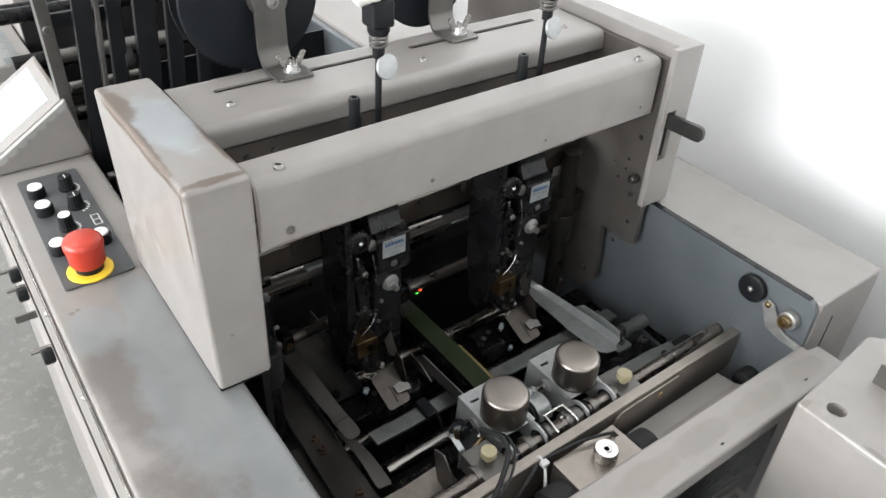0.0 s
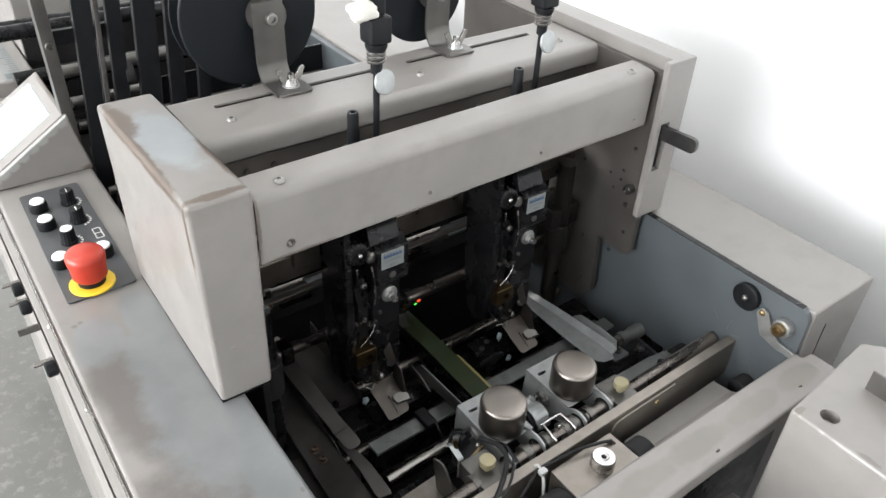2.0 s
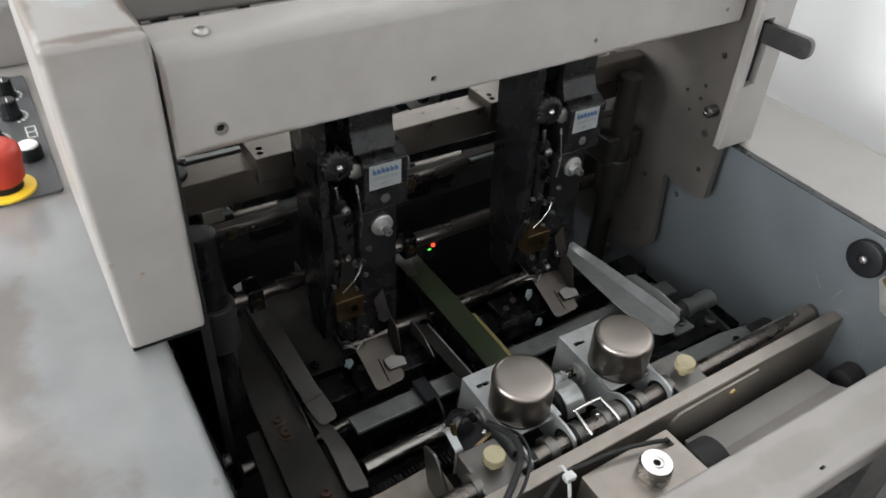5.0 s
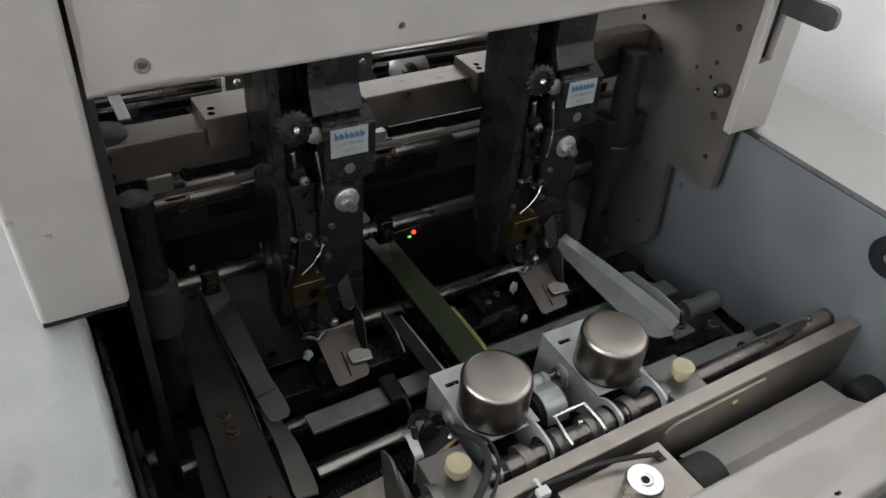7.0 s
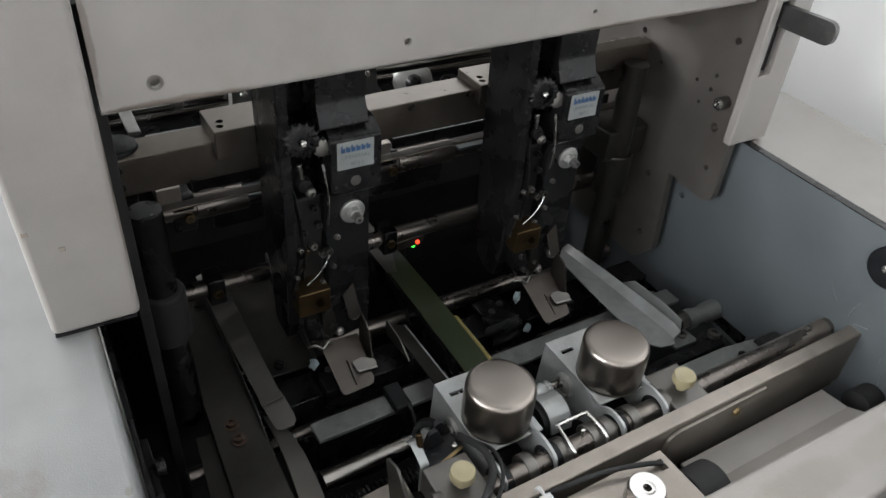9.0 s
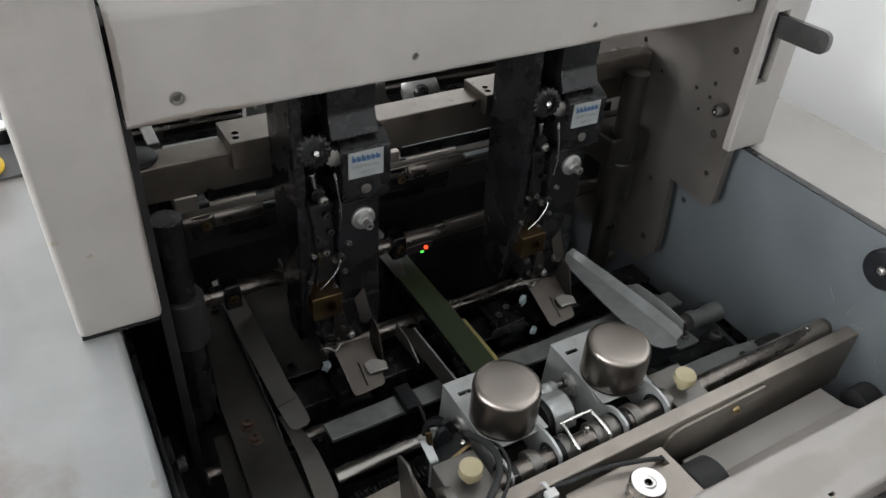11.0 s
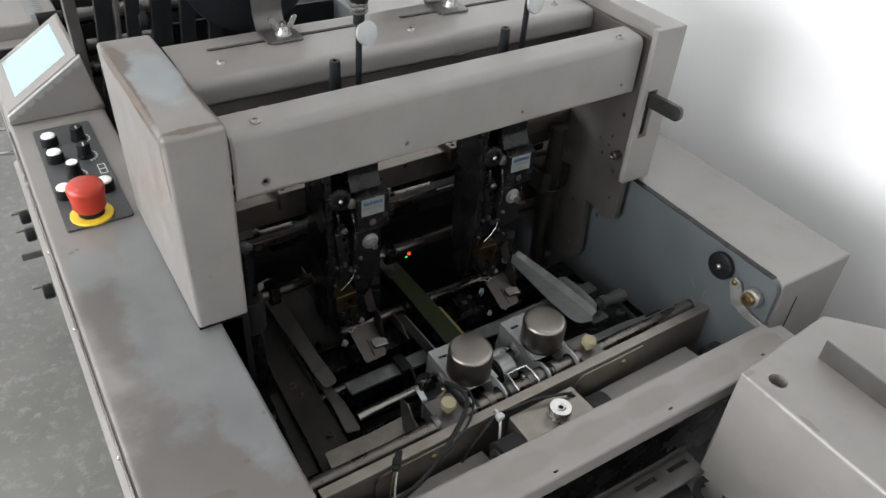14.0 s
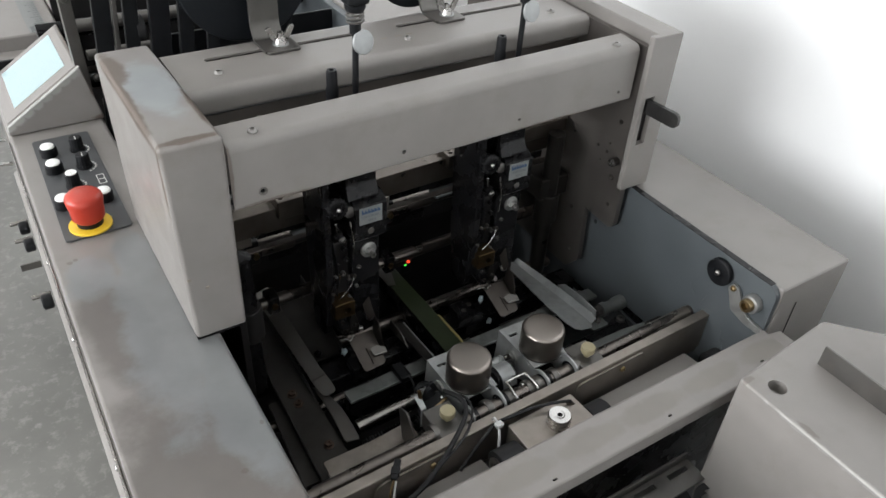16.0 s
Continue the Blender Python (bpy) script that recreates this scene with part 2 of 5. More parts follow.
M_PANEL = material("dark_grey_panel_foil", (0.05, 0.052, 0.055), 0.5, 0, 0.08, 60, 0.06, 700)
M_GREEN = material("green_conveyor_belt", (0.016, 0.023, 0.009), 0.42, 0, 0.25, 30, 0.1, 300, dirt=0.4, dirt_color=(0.02, 0.022, 0.012), dirt_scale=20)
M_YEDGE = material("yellowed_belt_edge", (0.22, 0.18, 0.07), 0.5, 0, 0.2, 40)
M_DSTEEL = material("dark_dull_steel", (0.05, 0.047, 0.044), 0.36, 0.75, 0.2, 30, 0.06, 400, dirt=0.5, dirt_color=(0.045, 0.04, 0.036), dirt_scale=25)
M_LABEL = material("white_label_foil", (0.165, 0.172, 0.17), 0.4, 0, 0.04, 60)
M_BLUE = material("blue_print", (0.01, 0.045, 0.11), 0.5, 0, 0.05, 60)
M_PRINT = material("grey_print", (0.09, 0.1, 0.105), 0.5, 0, 0.05, 60)
M_INK = material("white_print", (0.6, 0.6, 0.58), 0.5, 0, 0.05, 60)
M_COTTON = material("cotton_wool", (0.6, 0.585, 0.54), 0.95, 0, 0.1, 80, 0.6, 250)
M_GREASE = material("pale_grease", (0.19, 0.225, 0.24), 0.4, 0, 0.2, 120, 0.6, 250)
M_TIE = material("grey_nylon", (0.4, 0.4, 0.4), 0.5, 0, 0.1, 80)
M_WALL = material("white_wall_paint", (0.85, 0.855, 0.86), 0.8, 0, 0.02, 6, 0.05, 150)
M_CEIL = material("ceiling_paint", (0.75, 0.75, 0.74), 0.85, 0, 0.03, 5)
M_FLOOR = material("sealed_concrete", (0.128, 0.127, 0.117), 0.45, 0, 0.18, 5, 0.3, 60, dirt=0.6, dirt_color=(0.26, 0.255, 0.24), dirt_scale=32)


def glow(name, color, strength):
    mat = bpy.data.materials.new(name)
    mat.use_nodes = True
    b = mat.node_tree.nodes["Principled BSDF"]
    b.inputs["Base Color"].default_value = (0.02, 0.02, 0.02, 1)
    b.inputs["Emission Color"].default_value = (*color, 1)
    b.inputs["Emission Strength"].default_value = strength
    b.inputs["Roughness"].default_value = 0.2
    return mat


M_SCREEN = glow("lit_screen", (0.66, 0.9, 0.93), 0.95)
M_LED_R = glow("red_led", (1.0, 0.06, 0.02), 2.0)
M_LED_G = glow("green_led", (0.1, 1.0, 0.1), 1.2)
M_TUBE = glow("lamp_tube", (1.0, 0.97, 0.93), 3.0)

# ---- building helpers ----
ROOT = {}


def thing(name, base, label, category, group="", kind=""):
    ob = new(name)
    ob.empty_display_size = 0.02
    ob.location = base
    ROOT[ob] = Vector(base)
    return tagged(ob, label, category, group, kind)


def mesh_of(bm, name, mat, smooth=True):
    bmesh.ops.recalc_face_normals(bm, faces=bm.faces)
    me = bpy.data.meshes.new(name)
    if smooth:
        for f in bm.faces:
            f.smooth = True
        for e in bm.edges:
            e.smooth = True
    bm.normal_update()
    normals = []
    for f in bm.faces:
        for lp in f.loops:
            total = Vector((0, 0, 0))
            for g in lp.vert.link_faces:
                if g.normal.dot(f.normal) > 0.64:
                    total += g.normal * g.calc_area()
            normals.append(total.normalized() if total.length > 0 else f.normal.copy())
    bm.to_mesh(me)
    bm.free()
    if smooth:
        me.normals_split_custom_set(normals)
    me.materials.append(mat)
    return me


def part(name, bm, mat, parent, label=""):
    """Links the mesh, drawn in world metres, as one part of a thing or of a part."""
    base = ROOT[parent]
    bmesh.ops.translate(bm, verts=bm.verts, vec=-base)
    ob = new(name, mesh_of(bm, name, mat))
    ob.parent = parent
    ROOT[ob] = base
    return tagged(ob, label)


def solo(name, bm, mat, label, category="", group="", kind="", base=None):
    """A thing, or a piece of the setting, that is one mesh."""
    lo = [min(v.co[i] for v in bm.verts) for i in range(3)]
    hi = [max(v.co[i] for v in bm.verts) for i in range(3)]
    base = Vector(base) if base else Vector(((lo[0] + hi[0]) / 2, (lo[1] + hi[1]) / 2, lo[2]))
    bmesh.ops.translate(bm, verts=bm.verts, vec=-base)
    ob = new(name, mesh_of(bm, name, mat))
    ob.location = base
    ROOT[ob] = base
    return tagged(ob, label, category, group, kind)


def bevelled(bm, geom_edges, width, seg=2):
    if width > 0:
        bmesh.ops.bevel(bm, geom=list(geom_edges), offset=width, segments=seg, affect="EDGES", profile=0.5, clamp_overlap=True)


def box(x0, x1, y0, y1, z0, z1, bev=0.001, seg=2, bm=None, m=None):
    tmp = bmesh.new()
    bmesh.ops.create_cube(tmp, size=1)
    for v in tmp.verts:
        v.co = Vector((x0 if v.co.x < 0 else x1, y0 if v.co.y < 0 else y1, z0 if v.co.z < 0 else z1))
    bevelled(tmp, tmp.edges, bev, seg)
    return merge(bm, tmp, m)


def merge(bm, tmp, m=None):
    if m is not None:
        tmp.transform(m)
    if bm is None:
        return tmp
    me = bpy.data.meshes.new("tmp")
    tmp.to_mesh(me)
    tmp.free()
    bm.from_mesh(me)
    bpy.data.meshes.remove(me)
    return bm


def axis_matrix(p, d):
    return Matrix.Translation(p) @ Vector(d).to_track_quat("Z", "Y").to_matrix().to_4x4()


def lathe(profile, p=(0, 0, 0), d=(0, 0, 1), seg=32, bm=None, flute=0, depth=0.0):
    """A body of revolution: profile of (radius, height) from p along d; flute: number of grooves round it."""
    tmp = bmesh.new()
    rings = []
    for r, h in profile:
        if r <= 1e-6:
            rings.append([tmp.verts.new((0, 0, h))])
            continue
        ring = []
        for i in range(seg):
            a = 2 * math.pi * i / seg
            rr = r - (depth if flute and (i * flute * 2 // seg) % 2 else 0)
            ring.append(tmp.verts.new((rr * math.cos(a), rr * math.sin(a), h)))
        rings.append(ring)
    for a, b in zip(rings, rings[1:]):
        for i in range(seg):
            j = (i + 1) % seg
            if len(a) == 1 and len(b) == 1:
                continue
            if len(a) == 1:
                tmp.faces.new((a[0], b[i], b[j]))
            elif len(b) == 1:
                tmp.faces.new((a[i], a[j], b[0]))
            else:
                tmp.faces.new((a[i], a[j], b[j], b[i]))
    return merge(bm, tmp, axis_matrix(p, d))


def cyl(p0, p1, r, seg=24, bev=0.0006, bm=None):
    p0, p1 = Vector(p0), Vector(p1)
    h = (p1 - p0).length
    bev = min(bev, r * 0.4, h * 0.4)
    return lathe([(0, 0), (r - bev, 0), (r, bev), (r, h - bev), (r - bev, h), (0, h)], p0, p1 - p0, seg, bm)


def prism(pts, axis, a, b, bev=0.0008, bm=None, m=None, seg=2):
    """An outline in the two other axes (in the order x, y, z), drawn out from a to b along the axis."""
    tmp = bmesh.new()

    def place(u, v, w):
        return {"x": (w, u, v), "y": (u, w, v), "z": (u, v, w)}[axis]
    va = [tmp.verts.new(place(u, v, a)) for u, v in pts]
    vb = [tmp.verts.new(place(u, v, b)) for u, v in pts]
    tmp.faces.new(va)
    tmp.faces.new(vb)
    for i in range(len(pts)):
        j = (i + 1) % len(pts)
        tmp.faces.new((va[i], va[j], vb[j], vb[i]))
    bmesh.ops.recalc_face_normals(tmp, faces=tmp.faces)
    bevelled(tmp, tmp.edges, bev, seg)
    return merge(bm, tmp, m)


def rounded(pts, radius, seg=4):
    """The outline with its corners rounded; radius: one, or one for each corner."""
    out = []
    for i, p in enumerate(pts):
        r = radius[i] if isinstance(radius, (list, tuple)) else radius
        p = Vector(p)
        q, s = Vector(pts[i - 1]), Vector(pts[(i + 1) % len(pts)])
        d1, d2 = (q - p), (s - p)
        r = min(r, d1.length * 0.45, d2.length * 0.45)
        if r <= 0:
            out.append(tuple(p))
            continue
        a, b = p + d1.normalized() * r, p + d2.normalized() * r
        for k in range(seg + 1):
            t = k / seg
            out.append(tuple((1 - t) ** 2 * a + 2 * t * (1 - t) * p + t * t * b))
    return out


def bent(path, thick, axis, a, b, radius=0.003, bm=None, m=None, bev=0.0):
    """Bent sheet metal: an open outline with a thickness, drawn out along an axis."""
    line = [Vector(path[0])]
    for i in range(1, len(path) - 1):
        p, q, s = Vector(path[i]), Vector(path[i - 1]), Vector(path[i + 1])
        d1, d2 = q - p, s - p
        r = min(radius, d1.length * 0.45, d2.length * 0.45)
        u, v = p + d1.normalized() * r, p + d2.normalized() * r
        for k in range(5):
            t = k / 4
            line.append((1 - t) ** 2 * u + 2 * t * (1 - t) * p + t * t * v)
    line.append(Vector(path[-1]))
    left = []
    for i, p in enumerate(line):
        d = (line[min(i + 1, len(line) - 1)] - line[max(i - 1, 0)]).normalized()
        left.append(p + Vector((-d.y, d.x)) * thick)
    return prism([tuple(p) for p in line] + [tuple(p) for p in reversed(left)], axis, a, b, bev, bm, m)


def tube(points, r, seg=10, bm=None, steps=6):
    """A cable or bent wire through the points."""
    pts = [Vector(p) for p in points]
    line = []
    for i in range(len(pts) - 1):
        p0, p1, p2, p3 = pts[max(i - 1, 0)], pts[i], pts[i + 1], pts[min(i + 2, len(pts) - 1)]
        for k in range(steps):
            t = k / steps
            line.append(0.5 * (2 * p1 + (p2 - p0) * t + (2 * p0 - 5 * p1 + 4 * p2 - p3) * t * t + (3 * p1 - p0 - 3 * p2 + p3) * t ** 3))
    line.append(pts[-1])
    tmp = bmesh.new()
    rings = []
    for i, p in enumerate(line):
        d = (line[min(i + 1, len(line) - 1)] - line[max(i - 1, 0)]).normalized()
        side = d.cross(Vector((0.13, 0.21, 0.97))).normalized()
        up = side.cross(d)
        rings.append([tmp.verts.new(p + r * (math.cos(2 * math.pi * k / seg) * side + math.sin(2 * math.pi * k / seg) * up)) for k in range(seg)])
    for a, b in zip(rings, rings[1:]):
        for k in range(seg):
            tmp.faces.new((a[k], a[(k + 1) % seg], b[(k + 1) % seg], b[k]))
    tmp.faces.new(rings[0])
    tmp.faces.new(rings[-1])
    return merge(bm, tmp)


def cut(bm, cutter):
    """Takes the cutter's volume out of the body."""
    out = []
    for b in (bm, cutter):
        bmesh.ops.recalc_face_normals(b, faces=b.faces)
        me = bpy.data.meshes.new("tmp")
        b.to_mesh(me)
        b.free()
        out.append(bpy.data.objects.new("tmp", me))
        scene.collection.objects.link(out[-1])
    mod = out[0].modifiers.new("cut", "BOOLEAN")
    mod.object, mod.operation, mod.solver = out[1], "DIFFERENCE", "EXACT"
    res = bmesh.new()
    res.from_object(out[0], bpy.context.evaluated_depsgraph_get())
    for o in out:
        me = o.data
        bpy.data.objects.remove(o)
        bpy.data.meshes.remove(me)
    return res


def lump(p, r, seed, squash=(1, 1, 1), rough=0.45, detail=3):
    """An uneven soft lump."""
    tmp = bmesh.new()
    bmesh.ops.create_icosphere(tmp, subdivisions=detail, radius=1)
    for v in tmp.verts:
        k = 1 + rough * noise.noise(v.co * 1.3 + Vector((seed, 0, 0))) + 0.6 * rough * noise.noise(v.co * 3.7 + Vector((0, seed, 0)))
        v.co = Vector((v.co.x * squash[0], v.co.y * squash[1], v.co.z * squash[2])) * r * k
    tmp.transform(Matrix.Translation(p))
    return tmp


def screw_head(p, d, r=0.0055, h=0.003, bm=None):
    bm = lathe([(0, 0), (r, 0), (r, h * 0.4), (r * 0.8, h * 0.85), (r * 0.45, h), (r * 0.42, h * 0.5), (0, h * 0.5)], p, d, 20, bm)
    return bm


def bolt_head(p, d, r=0.006, h=0.005, bm=None):
    """Socket-head screw."""
    return lathe([(0, 0), (r, 0), (r, h * 0.9), (r * 0.9, h), (r * 0.5, h), (r * 0.5, h * 0.4), (0, h * 0.4)], p, d, 18, bm)


def hex_nut(p, d, r=0.006, h=0.005, bm=None):
    return lathe([(r * 0.45, 0), (r, 0), (r, h * 0.85), (r * 0.9, h), (r * 0.45, h)], p, d, 6, bm)

# ---- room ----
solo("floor", box(-4.4, 1.0, -3.2, 5.0, -0.1, 0.0, 0), M_FLOOR, "worn grey-green sealed concrete workshop floor", kind="structure")
solo("wall_east", box(0.95, 1.05, -3.2, 5.0, 0.0, 2.9, 0), M_WALL, "plain white painted wall close beside the machine", kind="structure")
solo("wall_north", box(-4.3, 0.95, 4.9, 5.0, 0.0, 2.9, 0), M_WALL, "plain white painted wall", kind="structure")
solo("wall_south", box(-4.3, 0.95, -3.2, -3.1, 0.0, 2.9, 0), M_WALL, "plain white painted wall", kind="structure")
ww = cut(box(-4.4, -4.3, -3.2, 5.0, 0.0, 2.9, 0), box(-4.5, -4.2, WIN[0], WIN[1], WIN[2], WIN[3], 0))
solo("wall_west", ww, M_WALL, "plain white painted wall with a wide window", kind="structure")
solo("ceiling", box(-4.4, 1.05, -3.2, 5.0, 2.9, 3.0, 0), M_CEIL, "plain white painted ceiling", kind="structure")
wf = tagged(new("window_1"), "wide white-framed window", kind="structure")
ROOT[wf] = Vector((0, 0, 0))
for z in (WIN[2], WIN[3] - 0.05):
    part("window_frame", box(-4.38, -4.32, WIN[0], WIN[1], z, z + 0.05, 0.004), M_WHITE, wf)
for k in range(5):
    y = WIN[0] + (WIN[1] - WIN[0] - 0.05) * k / 4
    part("window_post", box(-4.38, -4.32, y, y + 0.05, WIN[2] + 0.05, WIN[3] - 0.05, 0.004), M_WHITE, wf)
for lx, ly, lsx, lsy, w in LAMPS:
    lamp = thing("ceiling_lamp", (lx, ly, 2.82), "long white fluorescent lamp fixed under the ceiling", "lamp", "ceiling lamps")
    part("housing", box(lx - lsx / 2 - 0.03, lx + lsx / 2 + 0.03, ly - 0.09, ly + 0.09, 2.82, 2.9, 0.01), M_WHITE, lamp)
    for dy in (-0.04, 0.04):
        part("tube", cyl((lx - lsx / 2, ly + dy, 2.80), (lx + lsx / 2, ly + dy, 2.80), 0.013), M_TUBE, lamp, "glowing fluorescent tube")

# ---- machine body: side covers and frame ----
TURN = Matrix.Translation((0.05, 0, 0)) @ Matrix.Rotation(radians(1.2), 4, "Z") @ Matrix.Translation((-0.05, 0, 0))

side = thing("side_cover", (-0.04, 0, 0.0), "beige sheet-metal side cover with a worn grey top", "machine cover")
top = bent([(0.0245, 0.72), (0.0245, 0.95), (-0.108, 0.95), (-0.108, 0.72)], 0.0025, "y", -0.62, 0.86, 0.006)
part("cover_top", top, M_TABLE, side, "beige paint rubbed to bluish bare metal")
part("cover_flank", bent([(-0.1105, 0.72), (-0.1185, 0.715), (-0.1185, 0.02)], 0.003, "y", -0.62, 0.86, 0.004), M_PAINT, side)
part("edge_strip", cyl((-0.1098, -0.62, 0.9465), (-0.1098, 0.53, 0.9465), 0.0016, 12), M_ROD, side, "bright worn metal edge strip")
for y in (-0.1, 0.09, 0.24):
    part("rivet", screw_head((-0.1112, y, 0.93), (-1, 0, 0), 0.0032, 0.0018), M_BRIGHT, side)
for y, z, r in ((0.20, 0.905, 0.0095), (0.325, 0.905, 0.009), (0.36, 0.91, 0.009)):
    k = part("side_knob", cyl((-0.1185, y, z), (-0.131, y, z), r, 24, 0.002), M_PLASTIC, side, "black plastic knob")
    part("knob_shaft", cyl((-0.1185, y + 0.012, z + 0.002), (-0.140, y + 0.012, z + 0.002), 0.003, 14), M_ROD, k, "bright steel shaft")
part("latch_plate", box(-0.142, -0.1185, 0.285, 0.288, 0.895, 0.905, 0.0008), M_SHEET, side)

# left column guard
col = thing("column_cover", (0.025, 0.12, 0.952), "tall beige sheet-metal column cover with rubbed top and corners", "machine cover")
shell = prism([(0.001, 0.954), (-0.009, 1.188), (0.248, 1.176), (0.252, 0.954)], "x", -0.005, 0.053, 0.0045, seg=3)
for v in shell.verts:
    v.co.x += 0.004 * (1.188 - v.co.z) / 0.234 * (1 if v.co.x < 0.02 else 0)
part("cover_shell", shell, M_COLUMN, col)
part("bottom_lip", box(0.0, 0.05, 0.004, 0.248, 0.9505, 0.9528, 0.0005), M_BLACK, col)
for z, x in ((1.02, 0.012), (1.035, -0.0045)):
    part("paint_chip", box(x + 0.004, x + 0.008, -0.0028, -0.0014, z, z + 0.003, 0.0004), M_WORN, col)

# control panel
pan = thing("control_panel", (-0.045, 0.37, 0.95), "dark grey control panel with buttons and knobs on the side cover", "control panel")
part("panel_foil", prism(rounded([(-0.086, 0.24), (-0.007, 0.241), (-0.006, 0.508), (-0.082, 0.507)], 0.006), "z", 0.9502, 0.953, 0.0004), M_PANEL, pan)


def push_button(x, y, mat):
    b = part("push_button", lathe([(0, 0.953), (0.0115, 0.953), (0.0115, 0.964), (0.0105, 0.966), (0.0093, 0.966), (0.0093, 0.9645)], (x, y, 0), (0, 0, 1), 32), M_PLASTIC, pan)
    part("button_cap", lathe([(0, 0.963), (0.0092, 0.963), (0.0092, 0.9672), (0.0082, 0.9685), (0, 0.969)], (x, y, 0), (0, 0, 1), 32), mat, b, "white button cap")


def rotary_knob(x, y, cap):
    k = part("rotary_knob", lathe([(0, 0.953), (0.0105, 0.953), (0.0105, 0.957), (0.0092, 0.958), (0.0088, 0.972), (0.0078, 0.9735), (0, 0.9735)], (x, y, 0), (0, 0, 1), 48, None, 16, 0.0006), M_PLASTIC, pan)
    if cap:
        part("knob_cap", lathe([(0, 0.9735), (0.0072, 0.9735), (0.007, 0.9748), (0, 0.975)], (x, y, 0), (0, 0, 1), 24), M_WHITE, k, "white knob cap")
    part("knob_pointer", box(x - 0.0006, x + 0.0006, y - 0.008, y, 0.9737, 0.9755, 0.0002), M_INK, k)


push_button(-0.066, 0.459, M_WHITE)
push_button(-0.067, 0.411, M_WHITE)
push_button(-0.072, 0.318, M_WHITE)
push_button(-0.024, 0.313, M_WHITE)
rotary_knob(-0.029, 0.457, False)
rotary_knob(-0.030, 0.406, False)
rotary_knob(-0.052, 0.362, True)
for x, y in ((-0.029, 0.457), (-0.030, 0.406), (-0.052, 0.362)):
    arc = bmesh.new()
    for k in range(7):
        a = radians(-70 + 20 * k)
        box(x + 0.0145 * math.cos(a) - 0.0014, x + 0.0145 * math.cos(a) + 0.0014, y + 0.0145 * math.sin(a) - 0.0014, y + 0.0145 * math.sin(a) + 0.0014, 0.953, 0.9534, 0, 1, arc)
    part("dial_marking", arc, M_INK, pan, "white printed dial marking")
icon = bmesh.new()
for y in (0.352, 0.364, 0.376):
    box(-0.022, -0.012, y, y + 0.0012, 0.953, 0.9534, 0, 1, icon)
for x in (-0.022, -0.0132):
    box(x, x + 0.0012, 0.352, 0.377, 0.953, 0.9534, 0, 1, icon)
part("printed_symbol", icon, M_INK, pan, "white printed symbol")

stop = thing("emergency_stop", (-0.052, 0.263, 0.953), "red mushroom stop button with a yellow ring", "stop button")
part("yellow_ring", lathe([(0.012, 0), (0.0255, 0), (0.0255, 0.0022), (0.0245, 0.003), (0.012, 0.003)], (-0.052, 0.263, 0.953), (0, 0, 1), 48), M_YELLOW, stop)
part("collar", lathe([(0, 0.003), (0.0155, 0.003), (0.0155, 0.012), (0, 0.012)], (-0.052, 0.263, 0.953), (0, 0, 1), 40), M_PLASTIC, stop, "black collar")
part("mushroom_cap", lathe([(0, 0.010), (0.0165, 0.010), (0.0195, 0.014), (0.0203, 0.027), (0.0216, 0.034), (0.0221, 0.039), (0.0213, 0.0432), (0.018, 0.0465), (0.012, 0.048), (0, 0.0486)], (-0.052, 0.263, 0.953), (0, 0, 1), 48), M_RED, stop)

# operating console with a screen
con = thing("console", (-0.04, 0.63, 0.95), "beige wedge-shaped console with a lit pale blue screen", "console")
CON = [(-0.106, 0.9505), (-0.106, 0.966), (0.009, 1.040), (0.027, 0.9505)]
part("console_body", prism(CON, "y", 0.54, 0.72, 0.003), M_CONSOLE, con)
slope = math.atan2(1.040 - 0.966, 0.115)
cm = Matrix.Translation((-0.106, 0.54, 0.966)) @ Matrix.Rotation(-slope, 4, "Y")
part("bezel", box(0.004, 0.132, 0.006, 0.174, 0.0003, 0.0012, 0.0006, 2, None, cm), M_CONSOLE, con)
part("screen", box(0.022, 0.118, 0.03, 0.158, 0.0014, 0.0020, 0.0004, 1, None, cm), M_SCREEN, con, "lit pale blue screen")
part("console_edge", box(-0.1, 0.02, 0.721, 0.728, 0.952, 0.99, 0.001), M_PLASTIC, con)
part("wire_handle", tube([(-0.113, 0.50, 0.93), (-0.135, 0.50, 0.935), (-0.138, 0.52, 0.936), (-0.138, 0.56, 0.936), (-0.135, 0.575, 0.935), (-0.113, 0.575, 0.93)], 0.0028), M_BRIGHT, con, "bent steel wire handle")

# front bar
bar = thing("cross_bar", (0.32, 0.02, 1.1), "long beige sheet-metal cross bar over the stitching heads", "machine cover")
bb = bent([(0.041, 1.160), (0.041, 1.1745), (0.0, 1.1725), (0.0, 1.099), (0.010, 1.099)], 0.0025, "x", 0.056, 0.582, 0.0105, None, TURN)
for x, r in ((0.0865, 0.003), (0.2455, 0.0026), (0.4015, 0.002), (0.559, 0.002)):
    bb = cut(bb, cyl(TURN @ Vector((x, -0.01, 1.1145)), TURN @ Vector((x, 0.006, 1.1145)), r, 20, 0))
part("bar_cover", bb, M_BARPAINT, bar)
part("end_cap", prism(rounded([(0.003, 1.103), (0.003, 1.170), (0.038, 1.172), (0.038, 1.16)], 0.003), "x", 0.5795, 0.5815, 0.0005, None, TURN), M_PAINT, bar)
for x, y in ((0.087, 0.0135), (0.552, 0.0125)):
    part("screw", screw_head(TURN @ Vector((x, y, 1.1734)), (0, 0, 1), 0.0052, 0.003), M_SCREW, bar)
